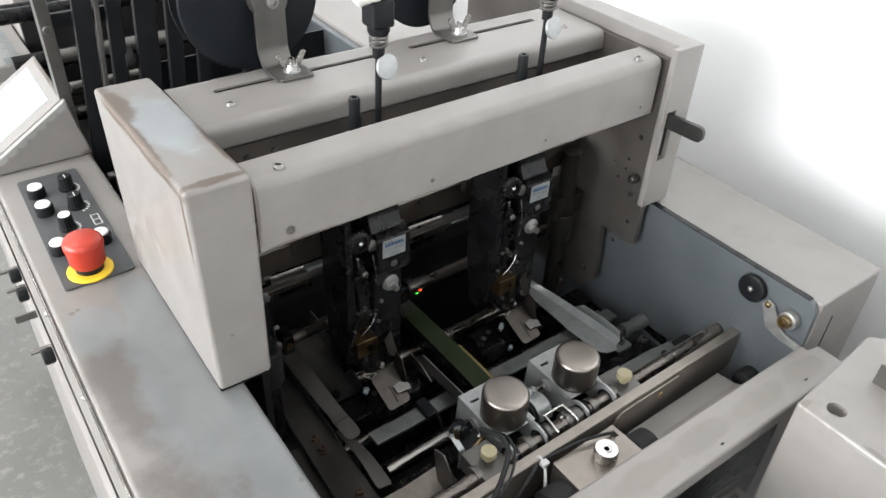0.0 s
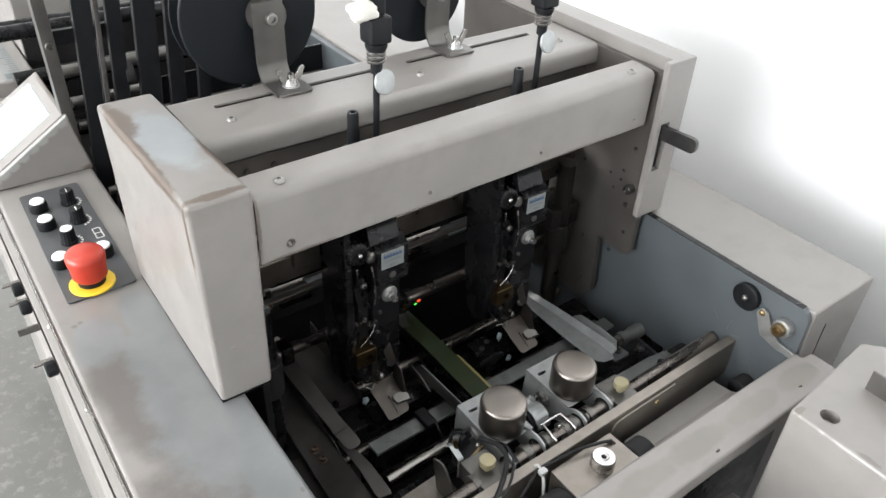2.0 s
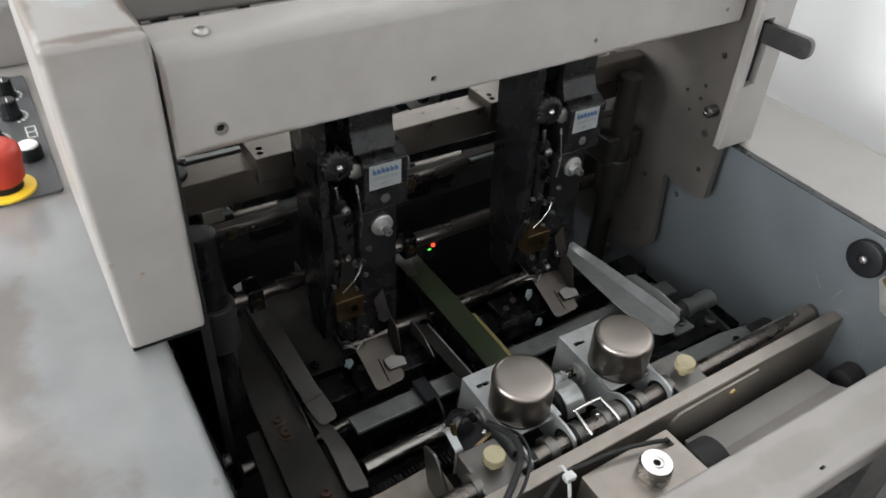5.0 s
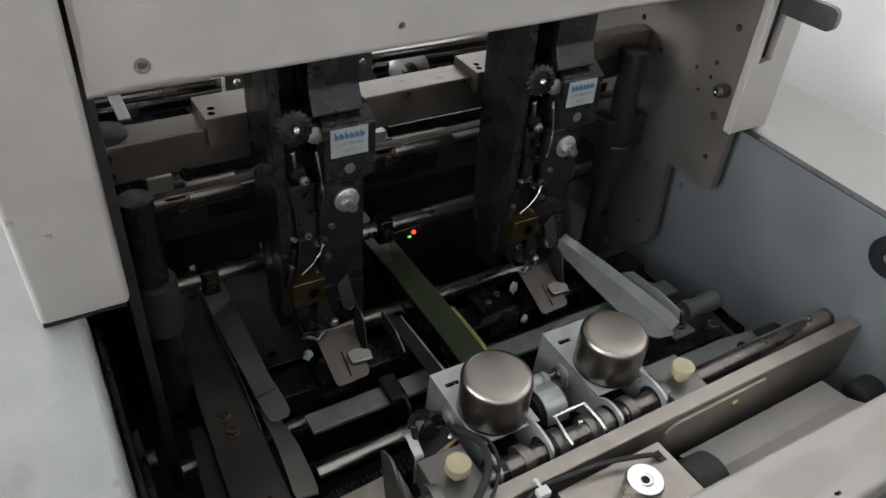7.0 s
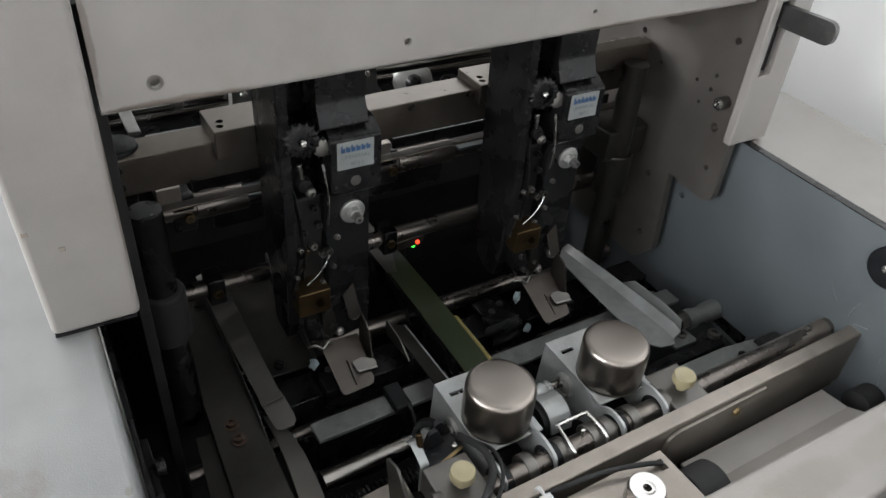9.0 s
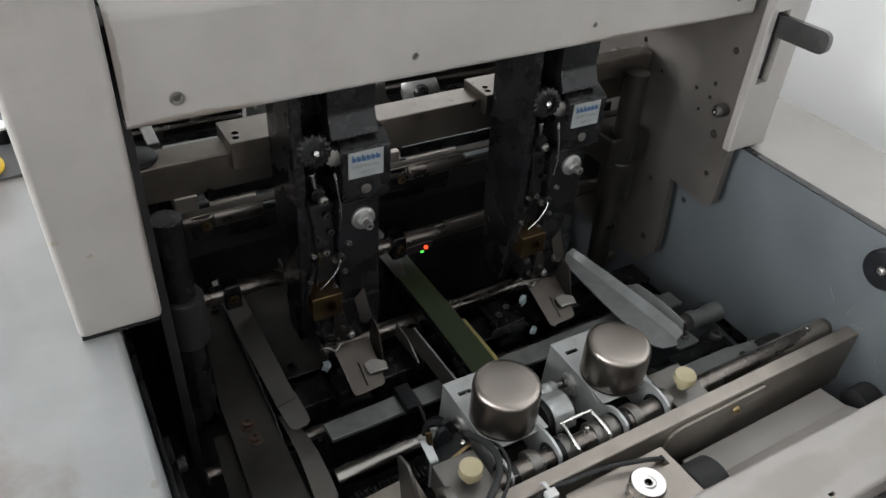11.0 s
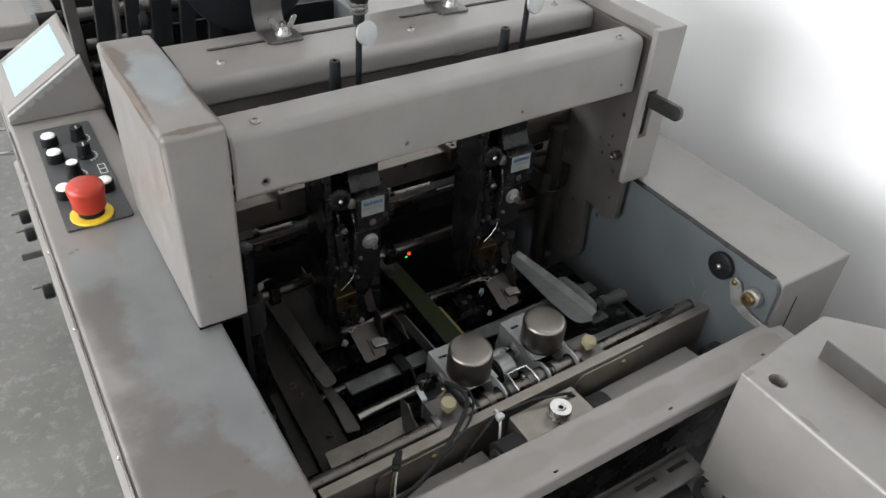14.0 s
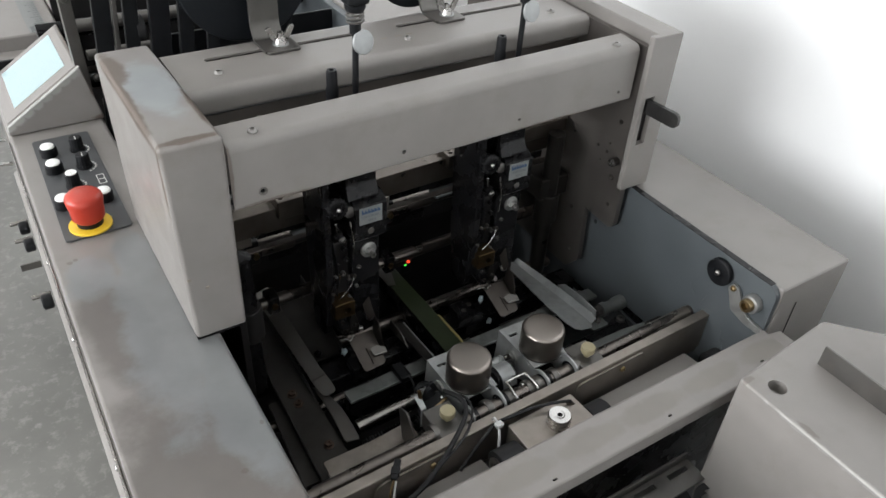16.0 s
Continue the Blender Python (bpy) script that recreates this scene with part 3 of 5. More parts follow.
for x in (0.0865,):
    part("hole_rim", lathe([(0.003, -0.0005), (0.0046, -0.0005), (0.0046, 0.0005), (0.003, 0.0005)], TURN @ Vector((x, 0, 1.1145)), (0, -1, 0), 24), M_SHEET, bar)

# rear beam
beam = thing("wire_beam", (0.33, 0.165, 1.1), "beige slotted sheet-metal beam carrying the wire spools", "machine cover")
bm = bent([(0.222, 1.13), (0.222, 1.173), (0.112, 1.173), (0.112, 1.146), (0.122, 1.146)], 0.0025, "x", 0.056, 0.588, 0.012)
for x0, x1 in ((0.097, 0.297), (0.336, 0.53)):
    bm = cut(bm, prism(rounded([(x0, 0.1815), (x1, 0.1815), (x1, 0.1900), (x0, 0.1900)], 0.004), "z", 1.16, 1.19, 0))
part("beam_cover", bm, M_PAINT, beam)
# added black sheet under the slots; its colour stands for the shade inside
part("beam_slot_shade", box(0.09, 0.54, 0.172, 0.199, 1.160, 1.1665, 0), M_RUBBER, beam)
for x, y in ((0.1, 0.149), (0.33, 0.147), (0.547, 0.146)):
    part("screw", screw_head((x, y, 1.1728), (0, 0, 1), 0.0048, 0.003), M_SCREW, beam)
for x in (0.30, 0.32, 0.335):
    part("scuff", box(x, x + 0.008, 0.158, 0.1605, 1.1727, 1.1731, 0), M_WORN, beam)
part("inner_sheet", box(0.062, 0.583, 0.1235, 0.1255, 1.05, 1.140, 0.0005), M_STEEL, beam)
for x in (0.10, 0.13, 0.25, 0.40, 0.47):
    part("sheet_screw", bolt_head((x, 0.1235, 1.125), (0, -1, 0), 0.004, 0.003), M_SHEET, beam)


def spool(x, r, zc):
    s = thing("wire_spool", (x, 0.2, 1.173), "black wire spool on a bent steel bracket with wing nut", "wire spool", "wire spools")
    yc = 0.235
    body = lathe([(0, 0), (r * 0.97, 0), (r, 0.002), (r, 0.004), (r * 0.75, 0.006), (r * 0.75, 0.026), (r, 0.028), (r, 0.031), (r * 0.97, 0.033), (0, 0.033)], (x, yc, zc), (0, 1, 0), 64)
    part("spool_body", body, M_SPOOL, s)
    b = part("bracket", bent([(0.172, 1.1765), (0.2075, 1.1765), (0.2165, 1.19), (0.2165, zc + 0.018)], -0.003, "x", x - 0.006, x + 0.029, 0.006, None, None), M_SHEET, s, "bent worn steel bracket")
    part("foot_tab", prism(rounded([(x - 0.004, 0.168), (x + 0.036, 0.168), (x + 0.036, 0.203), (x - 0.004, 0.203)], 0.006), "z", 1.1732, 1.1762, 0.0005), M_SHEET, s)
    part("hub_bolt", bolt_head((x + 0.014, 0.2165, zc), (0, -1, 0), 0.0065, 0.006), M_SCREW, s)
    part("hub_bushing", cyl((x + 0.014, 0.2195, zc), (x + 0.014, yc, zc), 0.0205), M_SHEET, s)
    wx, wy = x + 0.018, 0.187
    n = part("wing_nut", lathe([(0, 0), (0.0075, 0), (0.006, 0.008), (0.0035, 0.0085), (0.0035, 0.014), (0, 0.0145)], (wx, wy, 1.1765), (0, 0, 1), 20), M_BRIGHT, s, "bright wing nut")
    for sx in (-1, 1):
        part("wing", prism(rounded([(wx + sx * 0.004, 1.1775), (wx + sx * 0.011, 1.183), (wx + sx * 0.0175, 1.196), (wx + sx * 0.012, 1.198), (wx + sx * 0.004, 1.185)], 0.002), "y", wy - 0.0014, wy + 0.0014, 0.0006), M_BRIGHT, n)
    part("washer", lathe([(0.003, 0), (0.0095, 0), (0.0095, 0.0012), (0.003, 0.0012)], (wx, wy, 1.1762), (0, 0, 1), 28), M_ZINC, s)


spool(0.168, 0.078, 1.243)
spool(0.392, 0.062, 1.234)

# right column
rc = thing("column_cover", (0.61, 0.1, 0.955), "beige sheet-metal column cover with a lever slot", "machine cover")
shell = prism([(0.5855, -0.006), (0.6345, -0.006), (0.6345, 0.40), (0.5985, 0.40), (0.5985, 0.0032), (0.5855, 0.0032)], "z", 0.968, 1.1865, 0.0016)
shell = cut(shell, prism([(0.5935, 1.037), (0.6085, 1.038), (0.609, 1.106), (0.593, 1.105)], "y", -0.02, 0.0022, 0))
part("cover_shell", shell, M_PAINT, rc)
# shade of the slot drawn as a dark sheet on its bottom
part("lever_slot_shade", box(0.5932, 0.6086, 0.0012, 0.0019, 1.0385, 1.1045, 0), M_DARK, rc)
lev = thing("lever", (0.611, 0.02, 1.085), "black flat steel lever with a rounded end", "lever")
lm = Matrix.Translation((0.601, 0.0005, 1.092)) @ Matrix.Rotation(radians(6), 4, "Z")
part("lever_arm", prism(rounded([(0.0, -0.0095), (-0.055, -0.0105), (-0.055, 0.0095), (0.0, 0.0095)], [0.001, 0.0095, 0.0095, 0.001], 6), "x", -0.003, 0.003, 0.0012, None, lm), M_LEVER, lev)

# right side plate
sp = thing("side_plate", (0.59, 0.1, 0.78), "bare brownish steel side plate with drilled holes", "machine plate")
outline = rounded([(0.0036, 1.17), (0.0036, 0.9665), (-0.0035, 0.9665), (-0.0035, 0.906), (0.004, 0.898), (0.057, 0.9025), (0.0505, 0.806), (0.074, 0.779), (0.40, 0.779), (0.40, 1.17)], [0.003, 0.001, 0.001, 0.008, 0.005, 0.002, 0.006, 0.004, 0.002, 0.002])
pl = prism(outline, "x", 0.589, 0.5975, 0.0008)
for y, z, r in ((0.022, 1.06, 0.0035), (0.084, 0.887, 0.0035), (0.073, 0.815, 0.004), (0.014, 0.933, 0.003), (0.112, 0.931, 0.0025), (0.055, 1.009, 0.002), (0.034, 1.022, 0.0022), (0.036, 1.007, 0.0022), (0.046, 0.990, 0.0018), (0.019, 0.975, 0.0045), (0.105, 1.006, 0.002), (0.137, 1.028, 0.003), (0.05, 1.15, 0.003), (0.02, 1.15, 0.0025)):
    pl = cut(pl, cyl((0.58, y, z), (0.605, y, z), r, 14, 0))
part("plate", pl, M_STEEL, sp)
pin = part("stop_pin", cyl((0.589, 0.0145, 1.004), (0.577, 0.0145, 1.004), 0.0064, 24, 0.001), M_DSTEEL, sp, "round steel stop pin")
part("pin_screw", bolt_head((0.577, 0.0145, 1.004), (-1, 0, 0), 0.0038, 0.002), M_BRIGHT, pin)
part("top_screw", screw_head((0.589, 0.172, 1.0), (-1, 0, 0), 0.006, 0.009), M_BRIGHT, sp)

# right box with slate inner panel
rb = thing("side_cover", (0.69, 0.0, 0.0), "beige sheet-metal side cover beside the white wall", "machine cover")
part("cover_shell", box(0.6165, 0.745, -0.2575, 0.90, 0.02, 0.9645, 0.003, 3), M_PAINT, rb)
part("front_seam", box(0.655, 0.6565, -0.2581, -0.2570, 0.86, 0.93, 0), M_DARK, rb)
sl = thing("inner_panel", (0.612, 0.0, 0.4), "slate blue-grey painted inner side panel", "machine panel")
ip = prism(rounded([(-0.2565, 0.80), (-0.2565, 0.955), (-0.248, 0.966), (0.42, 0.966), (0.42, 0.45), (-0.20, 0.45)], 0.006), "x", 0.608, 0.6163, 0.002)
for y0, y1, z in ((0.021, 0.09, 0.742), (-0.084, -0.029, 0.776)):
    ip = cut(ip, prism([(y0, z - 0.018), (y1, z - 0.014), (y1, z + 0.003), (y0, z + 0.003)], "x", 0.6, 0.6145, 0))
    # the cut is a shallow recess; an added black plate gives its shade
    part("slot_shadow", prism([(y0 + 0.0003, z - 0.0177), (y1 - 0.0003, z - 0.0137), (y1 - 0.0003, z + 0.0027), (y0 + 0.0003, z + 0.0027)], "x", 0.6128, 0.6144, 0), M_BLACK, sl, "black plate for the shade in the panel slot")
ip = cut(ip, cyl((0.6, 0.047, 0.875), (0.614, 0.047, 0.875), 0.0035, 14, 0))
part("panel_sheet", ip, M_SLATE, sl)
for y, z, dy, dz in ((-0.150, 0.882, 0.010, 0.012), (-0.165, 0.876, -0.004, 0.018), (-0.172, 0.872, -0.012, 0.004), (-0.205, 0.86, -0.004, -0.014), (-0.212, 0.85, -0.003, -0.016)):
    part("scuff_mark", tube([(0.6079, y, z), (0.6079, y + dy * 0.5 + 0.001, z + dz * 0.5), (0.6079, y + dy, z + dz)], 0.0005, 6), M_PRINT, sl, "pale scuff mark")
part("top_edge", box(0.6075, 0.6165, -0.245, 0.0, 0.9662, 0.9672, 0.0003), M_BLACK, sl, "worn dark top edge")
kn = thing("dial_wheel", (0.6, -0.176, 0.92), "flat black plastic knob with a steel centre screw", "knob")
part("knob_disc", lathe([(0, 0), (0.0165, 0), (0.0182, 0.002), (0.0182, 0.007), (0.0165, 0.0085), (0.006, 0.0085), (0.006, 0.0075), (0, 0.0075)], (0.608, -0.178, 0.9415), (-1, 0, 0), 40), M_PLASTIC, kn)
part("knob_screw", screw_head((0.6, -0.178, 0.9415), (-1, 0, 0), 0.004, 0.0035), M_SCREW, kn, "steel screw")
tb = thing("terminal_fitting", (0.6, -0.228, 0.915), "brass round fitting on a steel tab", "fitting")
part("brass_stud", lathe([(0, 0), (0.0085, 0), (0.0085, 0.015), (0.0078, 0.0165), (0.0048, 0.0165), (0.0042, 0.010), (0, 0.010)], (0.606, -0.2335, 0.932), (-1, 0.05, 0), 32), M_BRASS, tb, "brass stud")
part("steel_nut", cyl((0.608, -0.2335, 0.932), (0.5965, -0.2335, 0.932), 0.012, 24, 0.0012), M_WASHER, tb)
part("tab", prism(rounded([(-0.201, 0.940), (-0.196, 0.931), (-0.209, 0.903), (-0.232, 0.897), (-0.256, 0.897), (-0.256, 0.906), (-0.236, 0.908), (-0.228, 0.912), (-0.210, 0.938)], 0.003), "x", 0.6025, 0.6065, 0.0005), M_WASHER, tb)
part("tab_screw", screw_head((0.6025, -0.204, 0.934), (-1, 0, 0), 0.004, 0.003), M_BRASS, tb)

# front rail plate
fr = thing("front_rail", (0.35, -0.285, 0.4), "beige folded sheet-metal front rail", "machine cover")
rl = bent([(-0.255, 0.86), (-0.255, 0.905), (-0.306, 0.905), (-0.306, 0.885)], 0.002, "x", 0.03, 0.607, 0.004)
for x, y in ((0.407, -0.297), (0.248, -0.299), (0.563, -0.292)):
    rl = cut(rl, prism(rounded([(x - 0.003, y - 0.0013), (x + 0.003, y - 0.0013), (x + 0.003, y + 0.0013), (x - 0.003, y + 0.0013)], 0.0011), "z", 0.88, 0.92, 0))
part("rail_sheet", rl, M_RAIL, fr)
part("rail_end", prism([(0.597, -0.306), (0.625, -0.306), (0.625, -0.268), (0.597, -0.263)], "z", 0.9, 0.9048, 0.0005), M_PAINT, fr)
# black sheet in place of the shaded opening below the rail
part("front_opening_shade", box(0.03, 0.607, -0.27, -0.266, 0.45, 0.898, 0.001), M_BLACK, fr)
lf = thing("delivery_stand", (0.35, -0.33, 0.78), "low sheet-steel delivery frame with slots", "machine frame")
f2 = box(0.16, 0.45, -0.34, -0.31, 0.815, 0.818, 0.0006)
for x0 in (0.36, 0.41):
    f2 = cut(f2, prism([(x0, -0.322), (x0 + 0.03, -0.322), (x0 + 0.03, -0.316), (x0, -0.316)], "z", 0.8, 0.83, 0))
part("frame_plate", f2, M_SHEET, lf)
part("frame_edge", box(0.16, 0.45, -0.309, -0.306, 0.78, 0.826, 0.0006), M_SHEET, lf)
part("frame_under", box(0.1, 0.45, -0.40, -0.306, 0.55, 0.60, 0.001), M_DARK, lf)
part("frame_roller", cyl((0.18, -0.33, 0.775), (0.44, -0.33, 0.775), 0.012), M_RUBBER, lf)

# tray unit in front
tr = thing("delivery_unit", (0.6, -0.5, 0.0), "beige sheet-metal delivery unit with a folded strip", "machine cover")
body = prism([(0.447, -0.332), (0.60, -0.318), (0.86, -0.60), (0.45, -1.1), (0.448, -0.8)], "z", 0.3, 0.9745, 0.003, None, None, 3)
body = cut(body, cyl((0.472, -0.359, 0.96), (0.472, -0.359, 1.0), 0.0095, 24, 0))
part("unit_body", body, M_UNIT, tr)
part("fold_strip", prism([(0.536, -0.358), (0.538, -0.358), (0.538, -0.62), (0.536, -0.62)], "z", 0.9746, 1.0, 0.0004), M_SHEET, tr)
part("pipe_mouth", lathe([(0.012, 0), (0.020, 0), (0.020, 0.01), (0.012, 0.01)], (0.4425, -0.36, 0.80), (-0.2, 0.0, 1), 28), M_RUBBER, tr)

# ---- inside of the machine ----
# pan, walls and plates of the well are near-black all over
well = thing("machine_well", (0.32, 0.1, 0.4), "near-black inside walls of the machine well", "machine frame")
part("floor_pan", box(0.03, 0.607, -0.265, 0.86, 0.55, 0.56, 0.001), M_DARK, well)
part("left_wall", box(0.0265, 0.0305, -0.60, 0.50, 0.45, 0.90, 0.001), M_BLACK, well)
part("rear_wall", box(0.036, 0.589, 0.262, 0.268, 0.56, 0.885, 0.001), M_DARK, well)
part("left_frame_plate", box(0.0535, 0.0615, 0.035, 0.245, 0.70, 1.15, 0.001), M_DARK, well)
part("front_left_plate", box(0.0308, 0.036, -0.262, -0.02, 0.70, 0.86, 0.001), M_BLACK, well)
for y, z in ((-0.05, 0.86), (-0.12, 0.80), (0.0, 0.76)):
    part("wall_bolt", bolt_head((0.0362 if y < -0.02 else 0.0306, y, z), (1, 0, 0), 0.007, 0.006), M_BLACK, well)
part("left_bushing", cyl((0.043, -0.135, 0.80), (0.058, -0.135, 0.80), 0.016, 28, 0.002), M_RUBBER, well)


def turned(p):
    return TURN @ Vector(p)


def tcyl(x0, x1, y, z, r, seg=24, bev=0.0008):
    return cyl(turned((x0, y, z)), turned((x1, y, z)), r, seg, bev)


def tbox(x0, x1, y0, y1, z0, z1, bev=0.001):
    return box(x0, x1, y0, y1, z0, z1, bev, 2, None, TURN)


# head carrier beam and shafts behind the heads
hb = thing("head_beam", (0.32, 0.14, 0.96), "brownish machined steel beam behind the stitching heads", "machine beam")
part("beam_bar", tbox(0.062, 0.584, 0.126, 0.156, 0.966, 0.9985, 0.0012), M_BEAM, hb)
for x0, x1, zt in ((0.143, 0.222, 1.011), (0.389, 0.44, 1.006)):
    b = tbox(x0, x1, 0.1175, 0.1585, 0.986, zt, 0.001)
    for dx, dy in ((0.007, 0.126), (0.009, 0.134), (x1 - x0 - 0.008, 0.128)):
        p = turned((x0 + dx, dy, 1.0))
        b = cut(b, cyl(p, p + Vector((0, 0, 0.04)), 0.003, 14, 0))
    part("clamp_block", b, M_BEAM, hb, "steel clamp block with drilled holes")
for x in (0.069, 0.575):
    for z in (0.975, 0.99):
        part("end_screw", bolt_head(turned((x, 0.126, z)), (0, -1, 0), 0.004, 0.002), M_BLACK, hb)
part("under_strip", tbox(0.075, 0.58, 0.116, 0.126, 0.9495, 0.9515, 0.0006), M_BEAM, hb)
part("dark_rail", box(0.125, 0.285, 0.1585, 0.1615, 0.937, 0.948, 0.0006), M_BLACK, hb)
part("dark_rail", box(0.315, 0.58, 0.1585, 0.1615, 0.937, 0.948, 0.0006), M_BLACK, hb)

us = thing("drive_shaft", (0.32, 0.15, 0.915), "dark steel drive shaft with clamped collars", "shaft", "drive shafts")
part("shaft", cyl((0.064, 0.169, 0.916), (0.587, 0.169, 0.916), 0.0095), M_DROD, us)
for x in (0.115, 0.312):
    c = part("collar", box(x - 0.010, x + 0.010, 0.160, 0.186, 0.897, 0.934, 0.002), M_BLACK, us)
    part("collar_screw", hex_nut((x + 0.004, 0.160, 0.9115), (0, -1, 0), 0.005, 0.004), M_BRASS, c, "brass collar screw")
for x0, x1 in ((0.166, 0.206), (0.376, 0.428)):
    part("guide_tab", box(x0, x1, 0.135, 0.1575, 0.9345, 0.937, 0.0006), M_SLATE, us)
part("sleeve", cyl((0.126, 0.169, 0.916), (0.172, 0.169, 0.916), 0.0125), M_DROD, us)
part("sleeve", cyl((0.323, 0.169, 0.916), (0.385, 0.169, 0.916), 0.0122), M_DROD, us)
part("stop_block", box(0.293, 0.310, 0.152, 0.180, 0.9345, 0.949, 0.001), M_BAR, us, "pale machined stop block")
part("stop_block", box(0.094, 0.114, 0.152, 0.18, 0.9345, 0.949, 0.001), M_BAR, us, "pale machined stop block")
ls = thing("drive_shaft", (0.32, 0.15, 0.82), "dark steel drive shaft with clamped collars", "shaft", "drive shafts")
part("shaft", tcyl(0.064, 0.587, 0.147, 0.838, 0.0085), M_DROD, ls)
for x in (0.132, 0.31):
    c = part("collar", tbox(x - 0.008, x + 0.008, 0.135, 0.159, 0.824, 0.852, 0.002), M_BLACK, ls)
    part("collar_screw", hex_nut(turned((x, 0.135, 0.838)), (0, -1, 0), 0.005, 0.003), M_BRONZE, c)
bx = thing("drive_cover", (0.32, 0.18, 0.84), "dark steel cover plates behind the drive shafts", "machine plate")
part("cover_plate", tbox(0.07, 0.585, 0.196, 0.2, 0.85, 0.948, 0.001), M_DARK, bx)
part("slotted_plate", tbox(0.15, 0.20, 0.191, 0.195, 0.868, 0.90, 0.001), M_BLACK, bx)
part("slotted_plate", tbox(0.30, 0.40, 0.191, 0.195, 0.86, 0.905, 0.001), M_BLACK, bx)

for x, y in ((0.075, 0.075), (0.556, 0.105)):
    p = thing("guide_post", (x, y, 0.78), "dark round guide post with a clamp sleeve", "guide post", "guide posts")
    part("post", cyl((x, y, 0.76), (x, y, 0.985 if x < 0.3 else 1.01), 0.0125, 28), M_BLACK if x < 0.3 else M_POST, p)
    part("sleeve", lathe([(0.0125, 0), (0.0175, 0), (0.018, 0.002), (0.018, 0.045), (0.0165, 0.048), (0.0125, 0.048)], (x, y, 0.862), (0, 0, 1), 28), M_DARK if x < 0.3 else M_POST, p)
    if x < 0.3:
        part("post_cap", lathe([(0, 0), (0.0155, 0), (0.0165, 0.002), (0.0165, 0.006), (0.015, 0.008), (0, 0.009)], (x - 0.004, y + 0.072, 0.994), (0, 0, 1), 28), M_PLASTIC, p, "grey-black round cap")
        part("cap_stem", cyl((x - 0.004, y + 0.072, 0.93), (x - 0.004, y + 0.072, 0.995), 0.009), M_BLACK, p)
rbk = thing("bearing_bracket", (0.57, 0.12, 0.93), "brown steel bearing bracket on the side plate", "bracket")
part("bracket_arm", tbox(0.535, 0.588, 0.085, 0.135, 0.905, 0.94, 0.003), M_POST, rbk)
part("bracket_pin", tcyl(0.50, 0.588, 0.20, 1.035, 0.007), M_BLACK, rbk)
part("upper_arm", tbox(0.50, 0.588, 0.108, 0.128, 1.0, 1.022, 0.002), M_BEAM, rbk)

# delivery parts seen behind the beam
dl = thing("rear_conveyor", (0.3, 0.35, 0.86), "rear conveyor with bright rollers and slate panel", "conveyor")
part("rear_panel", box(0.064, 0.589, 0.470, 0.476, 0.84, 0.99, 0.001), M_SLATE, dl)
part("deck", box(0.064, 0.589, 0.27, 0.469, 0.846, 0.852, 0.001), M_BLACK, dl)
for y, z, r in ((0.30, 0.952, 0.0075), (0.36, 0.91, 0.01), (0.43, 0.93, 0.009)):
    part("roller", cyl((0.064, y, z), (0.588, y, z), r), M_ROD, dl)
for x in (0.205, 0.338):
    arm = part("bearing_arm", prism(rounded([(x - 0.008, 0.975), (x + 0.014, 0.972), (x + 0.016, 0.945), (x + 0.034, 0.918), (x + 0.034, 0.902), (x + 0.010, 0.902), (x - 0.010, 0.94)], 0.004), "y", 0.276, 0.29, 0.001), M_WASHER, dl, "pale steel bearing arm")
    part("arm_screw", screw_head((x + 0.003, 0.276, 0.960), (0, -1, 0), 0.004, 0.003), M_BRIGHT, arm)
    part("arm_screw", screw_head((x + 0.024, 0.276, 0.914), (0, -1, 0), 0.0035, 0.003), M_BRIGHT, arm)
for x in (0.12, 0.25):
    part("cream_strip", box(x - 0.01, x + 0.05, 0.27, 0.278, 0.93, 0.934, 0.0006), M_LABEL, dl)
part("hand_wheel", lathe([(0, 0), (0.022, 0), (0.024, 0.003), (0.024, 0.01), (0.018, 0.013), (0, 0.013)], (0.435, 0.345, 0.908), (-0.7, -1, 0.2), 28), M_WASHER, dl)
part("wheel_hub", lathe([(0, 0), (0.009, 0), (0.009, 0.012), (0.005, 0.015), (0, 0.015)], (0.431, 0.335, 0.911), (-0.7, -1, 0.2), 20), M_BLACK, dl)
part("white_arm", box(0.086, 0.096, 0.185, 0.25, 0.985, 0.989, 0.001), M_WASHER, dl)
sn = thing("light_sensor", (0.365, 0.2, 0.775), "small optical sensor with red and green lights", "sensor")
part("sensor_body", box(0.353, 0.372, 0.190, 0.225, 0.766, 0.7865, 0.0015), M_PLASTIC, sn)
part("red_light", lathe([(0, 0), (0.0026, 0), (0.0022, 0.0016), (0, 0.0022)], (0.3645, 0.1874, 0.7905), (0, -1, 0.3), 14), M_LED_R, sn)
part("green_light", lathe([(0, 0), (0.0024, 0), (0.002, 0.0016), (0, 0.002)], (0.3605, 0.1898, 0.7845), (0, -1, 0.3), 14), M_LED_G, sn)
part("sensor_plate", prism(rounded([(0.333, 0.784), (0.336, 0.795), (0.374, 0.7975), (0.371, 0.787)], 0.001), "y", 0.1876, 0.1892, 0.0003), M_SHEET, sn, "small bright mounting plate")


